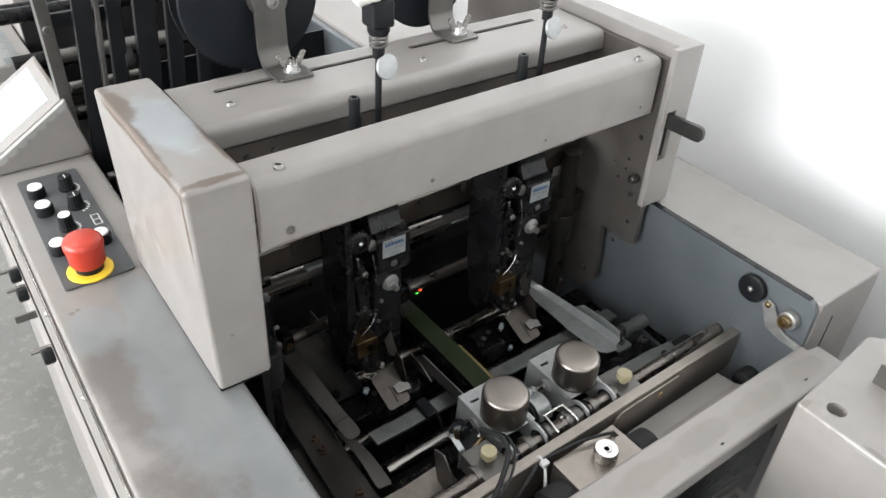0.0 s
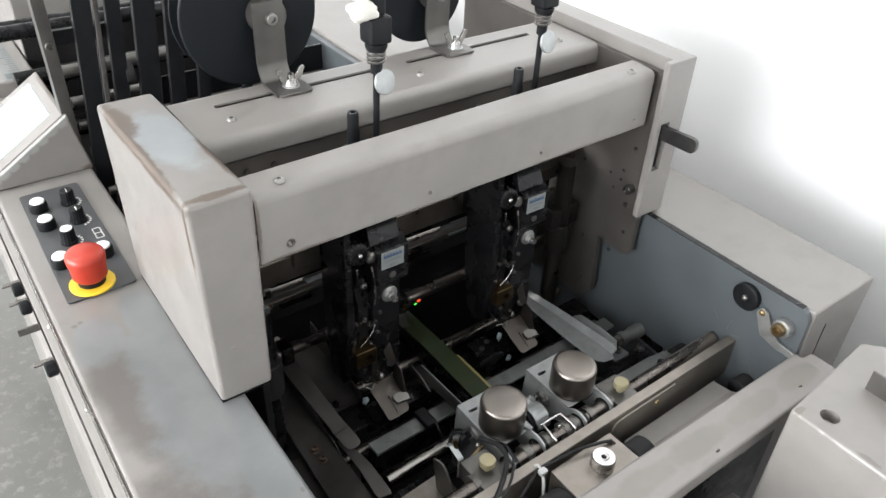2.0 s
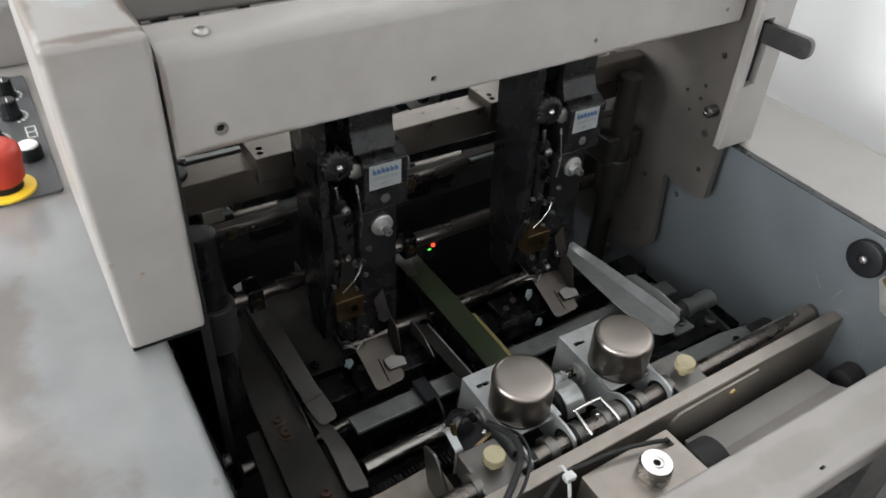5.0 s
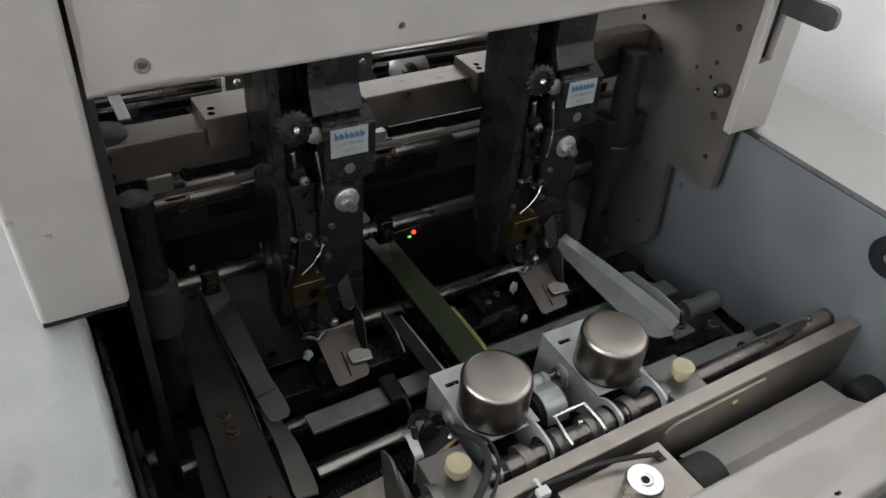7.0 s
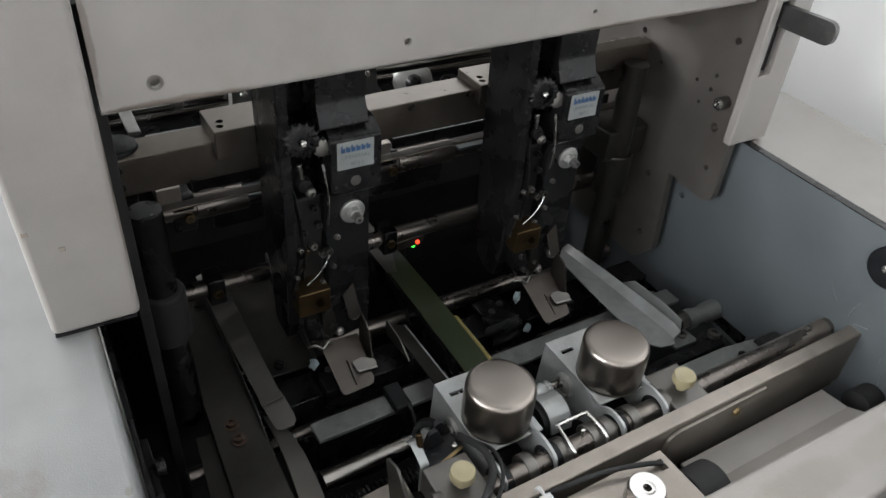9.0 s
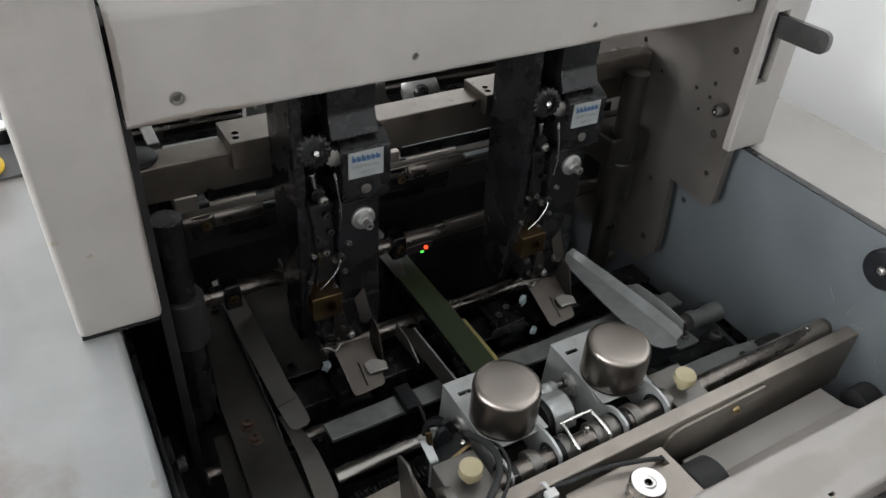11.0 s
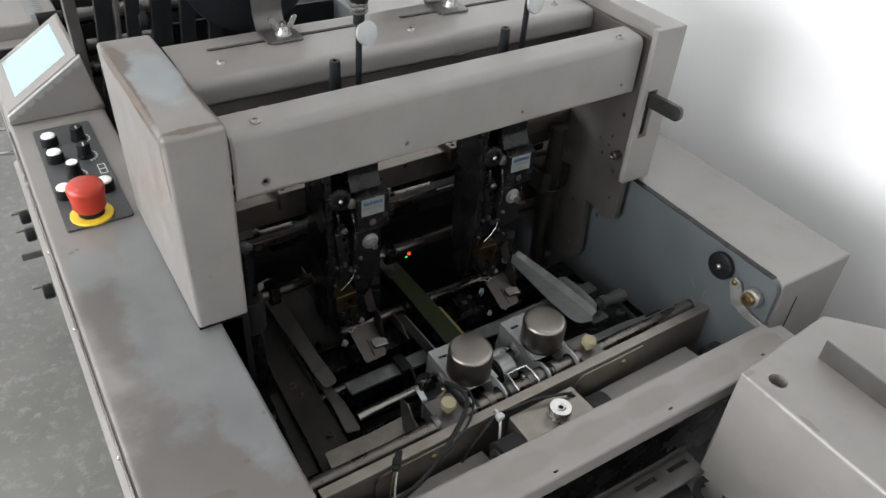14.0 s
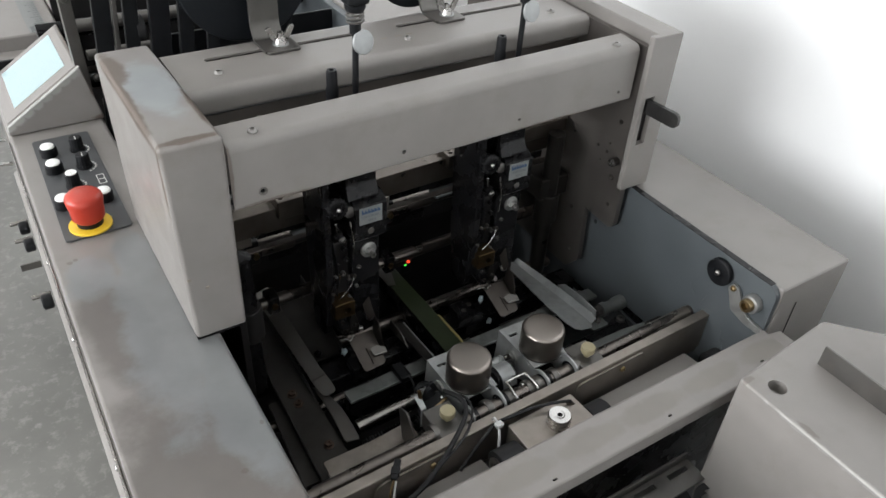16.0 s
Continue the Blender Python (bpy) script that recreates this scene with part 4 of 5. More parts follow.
def sheet(points, thick, rows=10):
    """A curved blade: points give (y, x_low, z_low, x_high, z_high) along its length."""
    tmp = bmesh.new()
    ring = []
    for y, xa, za, xb, zb in points:
        d = Vector((xb - xa, 0, zb - za)).normalized()
        nn = Vector((-d.z, 0, d.x)) * thick
        a, b = Vector((xa, y, za)), Vector((xb, y, zb))
        ring.append([tmp.verts.new(p) for p in (a, b, b + nn, a + nn)])
    for p, q in zip(ring, ring[1:]):
        for k in range(4):
            tmp.faces.new((p[k], p[(k + 1) % 4], q[(k + 1) % 4], q[k]))
    tmp.faces.new(ring[0])
    tmp.faces.new(ring[-1])
    return tmp


def lettering(text, at, size, mat, parent):
    """Printed letters standing on a face that looks towards -y."""
    cu = bpy.data.curves.new("lettering", "FONT")
    cu.body, cu.size, cu.align_x, cu.extrude = text, size, "CENTER", 0.00008
    tmp = bpy.data.objects.new("lettering", cu)
    scene.collection.objects.link(tmp)
    bpy.context.view_layer.update()
    me = bpy.data.meshes.new_from_object(tmp.evaluated_get(bpy.context.evaluated_depsgraph_get()))
    bpy.data.objects.remove(tmp)
    bm = bmesh.new()
    bm.from_mesh(me)
    bm.transform(pose(at[0], at[1], at[2], 90, 0, 0))
    return part("lettering", bm, mat, parent)


def stitching_head(x):
    """One wire stitching head; x is the middle of its front bolt."""
    h = thing("stitching_head", (x, 0.07, 0.80), "black oily wire stitching head with a white label", "stitching head", "stitching heads")
    part("side_frame", prism(rounded([(0.058, 1.10), (0.055, 0.95), (0.060, 0.86), (0.068, 0.822), (0.10, 0.822), (0.112, 0.90), (0.118, 1.10)], 0.006), "x", x - 0.056, x - 0.047, 0.001), M_BLACK, h)
    part("back_plate", box(x - 0.048, x + 0.014, 0.088, 0.112, 0.83, 1.10, 0.0015), M_BLACK, h)
    part("upper_block", prism(rounded([(0.058, 1.10), (0.058, 1.052), (0.050, 1.034), (0.09, 1.034), (0.09, 1.10)], 0.003), "x", x - 0.026, x + 0.013, 0.0012), M_BLACK, h)
    lb = part("label_block", prism(rounded([(0.0455, 0.980), (0.0455, 1.0265), (0.060, 1.0345), (0.085, 1.0345), (0.085, 0.974), (0.052, 0.974)], [0.003, 0.002, 0.002, 0.001, 0.001, 0.003]), "x", x - 0.020, x + 0.021, 0.0012), M_BLACK, h)
    lab = part("label", box(x - 0.0155, x + 0.0145, 0.0448, 0.0454, 1.0015, 1.0250, 0.0002), M_LABEL, h, "grey printed label")
    for k in range(6):
        part("logo_bar", prism([(x - 0.0125 + 0.0041 * k, 1.0165), (x - 0.0092 + 0.0041 * k, 1.0165), (x - 0.0092 + 0.0041 * k, 1.0198), (x - 0.0112 + 0.0041 * k, 1.0198), (x - 0.0112 + 0.0041 * k, 1.0212 if k not in (0, 2) else 1.0222), (x - 0.0125 + 0.0041 * k, 1.0212 if k not in (0, 2) else 1.0222)], "y", 0.0443, 0.0447, 0), M_BLUE, lab, "blue printed bar")
    lettering("UNIVERSAL", (x - 0.0005, 0.0446, 1.0105), 0.0046, M_PRINT, lab)
    lettering("48/5 S", (x + 0.0005, 0.0446, 1.0045), 0.0044, M_PRINT, lab)
    part("cover_pin", cyl((x - 0.0005, 0.0455, 0.990), (x - 0.0005, 0.0445, 0.990), 0.0044, 20, 0.0003), M_SHEET, h)
    part("body", prism(rounded([(0.054, 0.977), (0.054, 0.86), (0.058, 0.826), (0.088, 0.826), (0.088, 0.977)], 0.003), "x", x - 0.022, x + 0.015, 0.0015), M_BLACK, h)
    w = part("washer", lathe([(0.003, 0), (0.0105, 0), (0.0105, 0.002), (0.009, 0.003), (0.003, 0.003)], (x, 0.054, 0.956), (0, -1, 0), 32), M_WASHER, h, "large zinc washer")
    part("nut", hex_nut((x, 0.0508, 0.956), (0, -1, 0), 0.0062, 0.005), M_WASHER, w)
    part("stud", bolt_head((x, 0.046, 0.956), (0, -1, 0), 0.0038, 0.007), M_SCREW, w)
    # feed gears on the open side
    g = part("feed_gear", lathe([(0, 0), (0.0135, 0), (0.0145, 0.001), (0.0145, 0.012), (0.0125, 0.0135), (0.009, 0.0135), (0.009, 0.011), (0, 0.011)], (x - 0.038, 0.066, 1.026), (-0.1, -1, 0.1), 64, None, 16, 0.0014), M_BLACK, h, "notched black feed wheel")
    part("gear_pin", screw_head((x - 0.0385, 0.054, 1.0265), (0, -1, 0), 0.0035, 0.004), M_BRIGHT, g)
    part("small_gear", lathe([(0, 0), (0.0072, 0), (0.0072, 0.014), (0.005, 0.015), (0, 0.015)], (x - 0.0235, 0.066, 1.018), (-0.05, -1, 0.1), 48, None, 12, 0.001), M_SHEET, h)
    part("upper_disc", lathe([(0, 0), (0.0115, 0), (0.0115, 0.003), (0.01, 0.004), (0, 0.004)], (x - 0.040, 0.088, 1.062), (0, -1, 0), 32), M_BLACK, h)
    part("disc_screw", screw_head((x - 0.040, 0.084, 1.062), (0, -1, 0), 0.003, 0.002), M_BRONZE, h)
    part("lever_link", cyl((x - 0.042, 0.055, 1.008), (x - 0.040, 0.056, 0.994), 0.0022, 12), M_BRIGHT, h)
    part("link_knuckle", lathe([(0, 0), (0.0055, 0), (0.0062, 0.003), (0.0055, 0.008), (0, 0.009)], (x - 0.038, 0.062, 0.988), (0, -1, 0), 20), M_BLACK, h)
    part("link_pin", screw_head((x - 0.034, 0.055, 0.982), (0, -1, 0), 0.0042, 0.004), M_SHEET, h)
    part("wire_guide", tube([(x - 0.0245, 0.052, 1.006), (x - 0.0225, 0.050, 0.990), (x - 0.0215, 0.049, 0.972), (x - 0.0225, 0.050, 0.952)], 0.0012), M_BRIGHT, h, "bright bent wire guide")
    part("leaf_spring", prism([(-0.0005, 0.0), (0.0005, 0.0), (0.003, 0.03), (0.001, 0.06), (-0.003, 0.088), (-0.004, 0.088), (0.0, 0.06), (0.002, 0.03)], "y", 0.052, 0.062, 0.0002, None, Matrix.Translation((x - 0.044, 0, 0.898))), M_BLACK, h)
    for dx, z in ((-0.030, 0.962), (-0.027, 0.945), (-0.040, 0.94), (-0.032, 0.925), (-0.024, 0.915), (-0.043, 0.912)):
        part("adjusting_screw", bolt_head((x + dx, 0.062, z), (0, -1, 0.2), 0.0032, 0.005), M_BLACK if z > 0.93 else M_SHEET, h)
    part("side_body", prism(rounded([(0.066, 0.97), (0.066, 0.835), (0.088, 0.83), (0.088, 0.97)], 0.003), "x", x - 0.047, x - 0.022, 0.001), M_DARK, h)
    part("bright_lever", tube([(x - 0.041, 0.052, 0.893), (x - 0.032, 0.050, 0.903), (x - 0.025, 0.050, 0.913), (x - 0.022, 0.051, 0.920)], 0.0009, 8), M_BRIGHT, h, "thin bright steel lever")
    part("lever_pivot", bolt_head((x - 0.021, 0.056, 0.921), (0, -1, 0.1), 0.0036, 0.005), M_DSTEEL, h)
    lm3 = Matrix.Translation((x - 0.043, 0.058, 0.914)) @ Matrix.Rotation(radians(22), 4, "Y")
    part("bronze_lever", box(-0.0018, 0.0018, -0.003, 0.004, -0.015, 0.013, 0.0006, 2, None, lm3), M_BRONZE, h)
    lm4 = Matrix.Translation((x - 0.049, 0.056, 0.900)) @ Matrix.Rotation(radians(12), 4, "Y")
    part("side_lever", box(-0.002, 0.002, -0.003, 0.004, -0.02, 0.02, 0.0006, 2, None, lm4), M_BLACK, h)
    for dx, z, r in ((-0.018, 0.905, 0.0022), (-0.028, 0.892, 0.0018), (-0.050, 0.903, 0.0018), (-0.014, 0.934, 0.0024), (-0.046, 0.930, 0.002)):
        part("adjusting_screw", bolt_head((x + dx, 0.0545, z), (0.2, -1, 0.2), r, 0.004), M_SHEET, h)
    bk = cut(box(x - 0.052, x - 0.024, 0.044, 0.068, 0.866, 0.890, 0.001), cyl((x - 0.034, 0.04, 0.877), (x - 0.034, 0.058, 0.877), 0.0046, 18, 0))
    part("bronze_block", bk, M_BRONZE, h, "oily bronze block with a bore")
    # lower end
    part("lower_body", prism(rounded([(x - 0.047, 0.872), (x - 0.047, 0.842), (x - 0.036, 0.826), (x - 0.014, 0.822), (x + 0.014, 0.828), (x + 0.015, 0.872)], 0.003), "y", 0.052, 0.064, 0.0012), M_BLACK, h)
    for dx, z, r in ((-0.0005, 0.8465, 0.0054), (-0.0145, 0.831, 0.0044)):
        part("ball_screw", lathe([(0, 0), (r * 0.8, 0), (r, r * 0.5), (r * 0.8, r * 1.1), (r * 0.45, r * 1.25), (r * 0.4, r * 0.9), (0, r * 0.9)], (x + dx, 0.053, z), (0, -1, 0.1), 20), M_SCREW, h, "round steel screw")
    part("link_arm", prism(rounded([(x - 0.047, 0.868), (x - 0.040, 0.870), (x - 0.030, 0.842), (x - 0.034, 0.832), (x - 0.042, 0.836)], 0.003), "y", 0.047, 0.0515, 0.0006), M_BLACK, h)
    part("link_arm", prism(rounded([(x - 0.030, 0.862), (x - 0.022, 0.864), (x - 0.017, 0.838), (x - 0.026, 0.828), (x - 0.031, 0.834)], 0.003), "y", 0.0465, 0.0515, 0.0006), M_POST, h)
    for dx, z, r in ((-0.042, 0.858, 0.0034), (-0.037, 0.841, 0.003), (-0.030, 0.834, 0.0026), (-0.024, 0.846, 0.0028)):
        part("link_pin", hex_nut((x + dx, 0.047, z), (0.2, -1, 0.2), r, 0.004), M_DSTEEL, h)
    part("spring_hook", tube([(x - 0.046, 0.046, 0.828), (x - 0.040, 0.042, 0.831), (x - 0.034, 0.041, 0.826), (x - 0.028, 0.044, 0.829), (x - 0.024, 0.046, 0.824)], 0.0011, 8), M_SCREW, h)
    part("guide_horn", sheet([(0.050, x - 0.010, 0.872, x - 0.001, 0.882), (0.046, x - 0.009, 0.860, x + 0.001, 0.866), (0.043, x - 0.006, 0.848, x + 0.004, 0.852)], 0.0012), M_FOOT, h, "curved steel guide horn")
    part("cheek", prism(rounded([(0.050, 0.846), (0.034, 0.842), (0.022, 0.806), (0.052, 0.802), (0.056, 0.842)], 0.004), "x", x + 0.0055, x + 0.007, 0.0004), M_FOOT, h)
    fm = Matrix.Translation((x - 0.016, 0.028, 0.810)) @ Matrix.Rotation(radians(24), 4, "X")
    ft = prism(rounded([(-0.017, 0.026), (-0.015, -0.026), (0.017, -0.024), (0.019, 0.026)], [0.001, 0.005, 0.006, 0.001]), "z", -0.0008, 0.0008, 0.0003, None, fm)
    ft = cut(ft, box(-0.001, 0.0004, -0.020, 0.004, -0.01, 0.01, 0, 1, None, fm))
    foot = part("presser_foot", ft, M_FOOT, h, "thin steel presser foot with a slit")
    part("foot_tongue", prism(rounded([(0.003, 0.0), (0.004, -0.010), (0.023, -0.011), (0.024, -0.004), (0.013, 0.002)], 0.002), "z", 0.003, 0.0044, 0.0003, None, fm), M_SHEET, foot)
    part("tongue_edge", cyl(fm @ Vector((0.005, -0.0105, 0.0042)), fm @ Vector((0.023, -0.0115, 0.0042)), 0.0011, 8), M_SCREW, foot)
    part("grease_lump", lump((x - 0.044, 0.040, 0.812), 0.0046, x * 10, (0.8, 0.6, 1.4), 0.5), M_GREASE, h, "pale grease lump")
    # wire feed rods above
    part("plug_rod", lathe([(0, 0), (0.0058, 0), (0.0058, 0.02), (0.0068, 0.02), (0.0068, 0.045), (0.0058, 0.046), (0.0058, 0.062), (0.005, 0.065), (0.0028, 0.065), (0.0028, 0.055), (0, 0.055)], (x - 0.034, 0.066, 1.128), (0, 0, 1), 24), M_PLASTIC, h, "black capped rod")
    part("plug_foot", box(x - 0.042, x - 0.022, 0.058, 0.074, 1.10, 1.155, 0.001), M_PLASTIC, h)
    part("feed_rod", cyl((x - 0.008, 0.066, 1.09), (x - 0.006, 0.066, 1.235), 0.0034, 16), M_PLASTIC, h)
    part("disc_handle", lathe([(0, 0), (0.0115, 0), (0.0125, 0.001), (0.0125, 0.003), (0.0115, 0.004), (0, 0.004)], (x - 0.001, 0.0615, 1.219), (0.15, -1, 0.25), 32), M_ZINC, h, "round bright disc handle")
    sg = part("spring_seat", lathe([(0, 0), (0.006, 0), (0.006, 0.010), (0, 0.010)], (x - 0.006, 0.066, 1.228), (0, 0, 1), 20), M_PLASTIC, h)
    coil = [(x - 0.006 + 0.0085 * math.cos(k * 0.7), 0.066 + 0.0085 * math.sin(k * 0.7), 1.238 + 0.00042 * k) for k in range(46)]
    part("coil_spring", tube(coil, 0.0012, 6, None, 2), M_SHEET, sg, "steel coil spring")
    part("tension_block", box(x - 0.018, x + 0.006, 0.055, 0.078, 1.2585, 1.285, 0.003), M_PLASTIC, h)
    part("tension_collar", lathe([(0, 0), (0.009, 0), (0.011, 0.004), (0.011, 0.008), (0, 0.008)], (x - 0.006, 0.066, 1.2505), (0, 0, 1), 24), M_PLASTIC, h)
    part("tension_top", box(x - 0.013, x + 0.001, 0.058, 0.074, 1.2852, 1.315, 0.003), M_PLASTIC, h)
    if x < 0.3:
        tuft = lump((x - 0.024, 0.060, 1.293), 0.0125, 3.0, (1.15, 0.8, 0.8), 0.3)
        part("cotton_pad", tuft, M_COTTON, h, "white cotton wool pad")
    return h


stitching_head(0.227)
stitching_head(0.443)

# clincher bar and cross strips under the heads
cb = thing("clincher_bar", (0.3, 0.05, 0.74), "black oily clincher bar under the heads", "machine bar")
part("bar", tbox(0.13, 0.585, 0.030, 0.062, 0.742, 0.776, 0.0015), M_BLACK, cb)
for x in (0.205, 0.385, 0.452):
    c = part("clincher_block", tbox(x - 0.016, x + 0.018, 0.020, 0.066, 0.765, 0.789, 0.002), M_BLACK, cb)
    part("block_screw", bolt_head(turned((x - 0.004, 0.045, 0.789)), (0, 0, 1), 0.0035, 0.002), M_SHEET, c)
    part("block_screw", bolt_head(turned((x + 0.010, 0.052, 0.789)), (0, 0, 1), 0.0035, 0.002), M_SHEET, c)
part("flag_tab", prism(rounded([(0.352, 0.79), (0.352, 0.802), (0.392, 0.806), (0.392, 0.79)], 0.003), "y", 0.022, 0.0235, 0.0004), M_BLACK, cb)
for gx, gy, gz in ((0.405, 0.0225, 0.782), (0.432, 0.022, 0.783)):
    gr = lump((gx, gy, gz), 0.0042, gx * 9, (1, 0.5, 1.2), 0.5)
    part("grease_lump", gr, M_GREASE, cb, "pale grease lump")
xs = thing("cross_strip", (0.32, 0.0, 0.77), "flat zinc-plated cross strip", "machine bar")
part("strip", tbox(0.165, 0.300, -0.018, 0.003, 0.774, 0.7785, 0.0006), M_STRIP, xs)
part("strip", tbox(0.335, 0.585, -0.020, 0.001, 0.774, 0.7785, 0.0006), M_STRIP, xs)
part("strip_web", tbox(0.15, 0.587, -0.006, -0.002, 0.72, 0.7735, 0.0006), M_BLACK, xs)
part("strip_clip", tbox(0.236, 0.252, -0.024, 0.006, 0.7786, 0.788, 0.002), M_PLASTIC, xs, "black plastic clip")
cg = thing("thin_cable", (0.25, -0.02, 0.74), "thin dark cable hanging from a clip", "cable")
part("cable", tube([turned(p) for p in ((0.246, -0.016, 0.787), (0.249, -0.026, 0.784), (0.251, -0.034, 0.766), (0.246, -0.037, 0.746), (0.238, -0.03, 0.735))], 0.0017), M_RUBBER, cg)

sr = thing("slide_rod", (0.17, -0.06, 0.77), "bright ground steel slide rod", "rod", "rods")
part("rod", tcyl(0.1485, 0.262, -0.063, 0.787, 0.0095, 28), M_ROD, sr)
s2 = thing("slide_rod", (0.17, 0.02, 0.75), "dark steel slide rod", "rod", "rods")
part("rod", tcyl(0.06, 0.585, 0.012, 0.757, 0.0075), M_DROD, s2)
s3 = thing("slide_rod", (0.17, 0.09, 0.75), "dark steel slide rod", "rod", "rods")
part("rod", tcyl(0.06, 0.585, 0.10, 0.765, 0.009), M_DROD, s3)
rk = thing("toothed_rack", (0.15, -0.1, 0.76), "black toothed rack strip", "rack")
part("rack_bar", tbox(0.15, 0.585, -0.089, -0.075, 0.760, 0.774, 0.0008), M_BLACK, rk)
teeth = bmesh.new()
for k in range(58):
    box(0.155 + k * 0.0042, 0.1572 + k * 0.0042, -0.088, -0.076, 0.7735, 0.7785, 0, 1, teeth, TURN)
tagged(part("rack_teeth", teeth, M_BLACK, rk), kind="stuff")

# left paper guide
lg = thing("paper_guide", (0.12, 0.05, 0.77), "dull steel paper guide with flared blades", "paper guide", "paper guides")
part("base_plate", prism(rounded([(0.082, -0.112), (0.126, -0.112), (0.126, 0.0), (0.128, 0.203), (0.104, 0.206), (0.088, 0.06)], 0.003), "z", 0.7835, 0.7865, 0.0005), M_DSTEEL, lg)
part("lower_tab", prism(rounded([(0.064, -0.10), (0.084, -0.10), (0.088, 0.035), (0.074, 0.035)], 0.002), "z", 0.772, 0.775, 0.0005), M_DSTEEL, lg)


part("rear_blade", sheet([(0.207, 0.123, 0.806, 0.145, 0.812), (0.15, 0.125, 0.803, 0.146, 0.808), (0.10, 0.127, 0.800, 0.147, 0.805), (0.05, 0.130, 0.797, 0.148, 0.802), (0.026, 0.131, 0.796, 0.149, 0.800)], 0.0012), M_SHEET, lg, "flat dull steel blade")
part("blade_riser", prism([(0.207, 0.787), (0.207, 0.806), (0.026, 0.796), (0.0, 0.787)], "x", 0.125, 0.1262, 0.0003), M_DSTEEL, lg)
part("blade_tip", sheet([(0.034, 0.1305, 0.7945, 0.150, 0.7985), (0.008, 0.133, 0.793, 0.152, 0.797), (0.0, 0.1345, 0.7925, 0.1515, 0.796), (-0.003, 0.138, 0.793, 0.148, 0.7945)], 0.0012), M_SHEET, lg, "rounded steel blade tip")
part("front_blade", sheet([(0.022, 0.129, 0.789, 0.139, 0.782), (-0.005, 0.1305, 0.7905, 0.145, 0.786), (-0.03, 0.130, 0.793, 0.147, 0.788), (-0.055, 0.128, 0.7945, 0.1465, 0.7895), (-0.076, 0.1262, 0.795, 0.1455, 0.790), (-0.081, 0.1275, 0.795, 0.1435, 0.791)], 0.0012), M_SHEET, lg)
part("lower_tab", prism(rounded([(0.074, 0.08), (0.10, 0.08), (0.104, 0.175), (0.084, 0.175)], 0.002), "z", 0.774, 0.777, 0.0005), M_SHEET, lg)
for x, y in ((0.104, 0.008), (0.103, 0.026), (0.110, -0.068), (0.117, 0.185)):
    b = part("guide_bolt", lathe([(0, 0), (0.0065, 0), (0.0065, 0.001), (0.0045, 0.0012), (0.0045, 0.005), (0.002, 0.005), (0.002, 0.003), (0, 0.003)], (x, y, 0.7866), (0, 0, 1), 18), M_RUST if y < 0.1 else M_DSTEEL, lg)
dk = thing("rear_deck", (0.17, 0.13, 0.77), "grey sheet-steel deck plate with an upright fin", "machine plate")
part("deck_plate", prism(rounded([(0.136, 0.075), (0.20, 0.075), (0.203, 0.215), (0.14, 0.215)], 0.003), "z", 0.772, 0.7745, 0.0005), M_DSTEEL, dk)
part("fin", prism([(0.07, 0.775), (0.075, 0.782), (0.19, 0.806), (0.215, 0.808), (0.215, 0.775)], "x", 0.197, 0.199, 0.0004), M_DSTEEL, dk)
part("deck_screw", bolt_head((0.165, 0.085, 0.7745), (0, 0, 1), 0.005, 0.004), M_BLACK, dk)

# right paper guide
rg = thing("paper_guide", (0.54, 0.0, 0.76), "bright zinc-plated paper guide with an upright fin", "paper guide", "paper guides")
part("rear_blade", sheet([(0.112, 0.494, 0.791, 0.514, 0.785), (0.05, 0.492, 0.791, 0.521, 0.785), (0.0, 0.491, 0.791, 0.526, 0.785), (-0.045, 0.493, 0.791, 0.530, 0.785), (-0.058, 0.497, 0.790, 0.529, 0.785), (-0.064, 0.505, 0.789, 0.525, 0.785)], 0.0014), M_ZINC, rg)
part("blade_fold", sheet([(0.112, 0.5142, 0.7855, 0.5215, 0.791), (0.06, 0.5202, 0.7855, 0.5285, 0.792), (0.0, 0.5262, 0.7855, 0.5355, 0.793), (-0.045, 0.5302, 0.7855, 0.539, 0.7935), (-0.058, 0.5292, 0.7855, 0.537, 0.793)], 0.0013), M_ZINC, rg)
part("fin", prism(rounded([(-0.056, 0.7865), (-0.052, 0.802), (-0.02, 0.804), (0.02, 0.799), (0.034, 0.7865)], 0.001), "x", 0.5395, 0.541, 0.0003), M_ZINC, rg)
part("fin_edge", cyl((0.5402, -0.0565, 0.7865), (0.5402, -0.0525, 0.802), 0.0009, 8), M_BRIGHT, rg, "bright bare fin edge")
part("base_plate", prism(rounded([(0.5300, -0.064), (0.560, -0.064), (0.553, 0.036), (0.5300, 0.04)], 0.004), "z", 0.774, 0.7775, 0.0006), M_STRIP, rg)
part("guide_bolt", bolt_head((0.548, -0.052, 0.7776), (0, 0, 1), 0.005, 0.004), M_SHEET, rg)
bs = thing("shaft_boss", (0.585, -0.03, 0.77), "round steel boss on the shaft end", "boss")
part("boss", lathe([(0, 0), (0.0105, 0), (0.011, 0.001), (0.011, 0.016), (0.009, 0.018), (0.009, 0.034), (0.0108, 0.034), (0.0108, 0.044), (0, 0.044)], (0.607, -0.039, 0.782), (-1, 0, 0), 28), M_STRIP, bs)
part("boss_nut", hex_nut((0.563, -0.039, 0.782), (-1, 0, 0), 0.009, 0.008), M_SHEET, bs)
rbn = thing("rubber_foot", (0.581, -0.062, 0.75), "black rubber mount with a steel bolt", "mount")
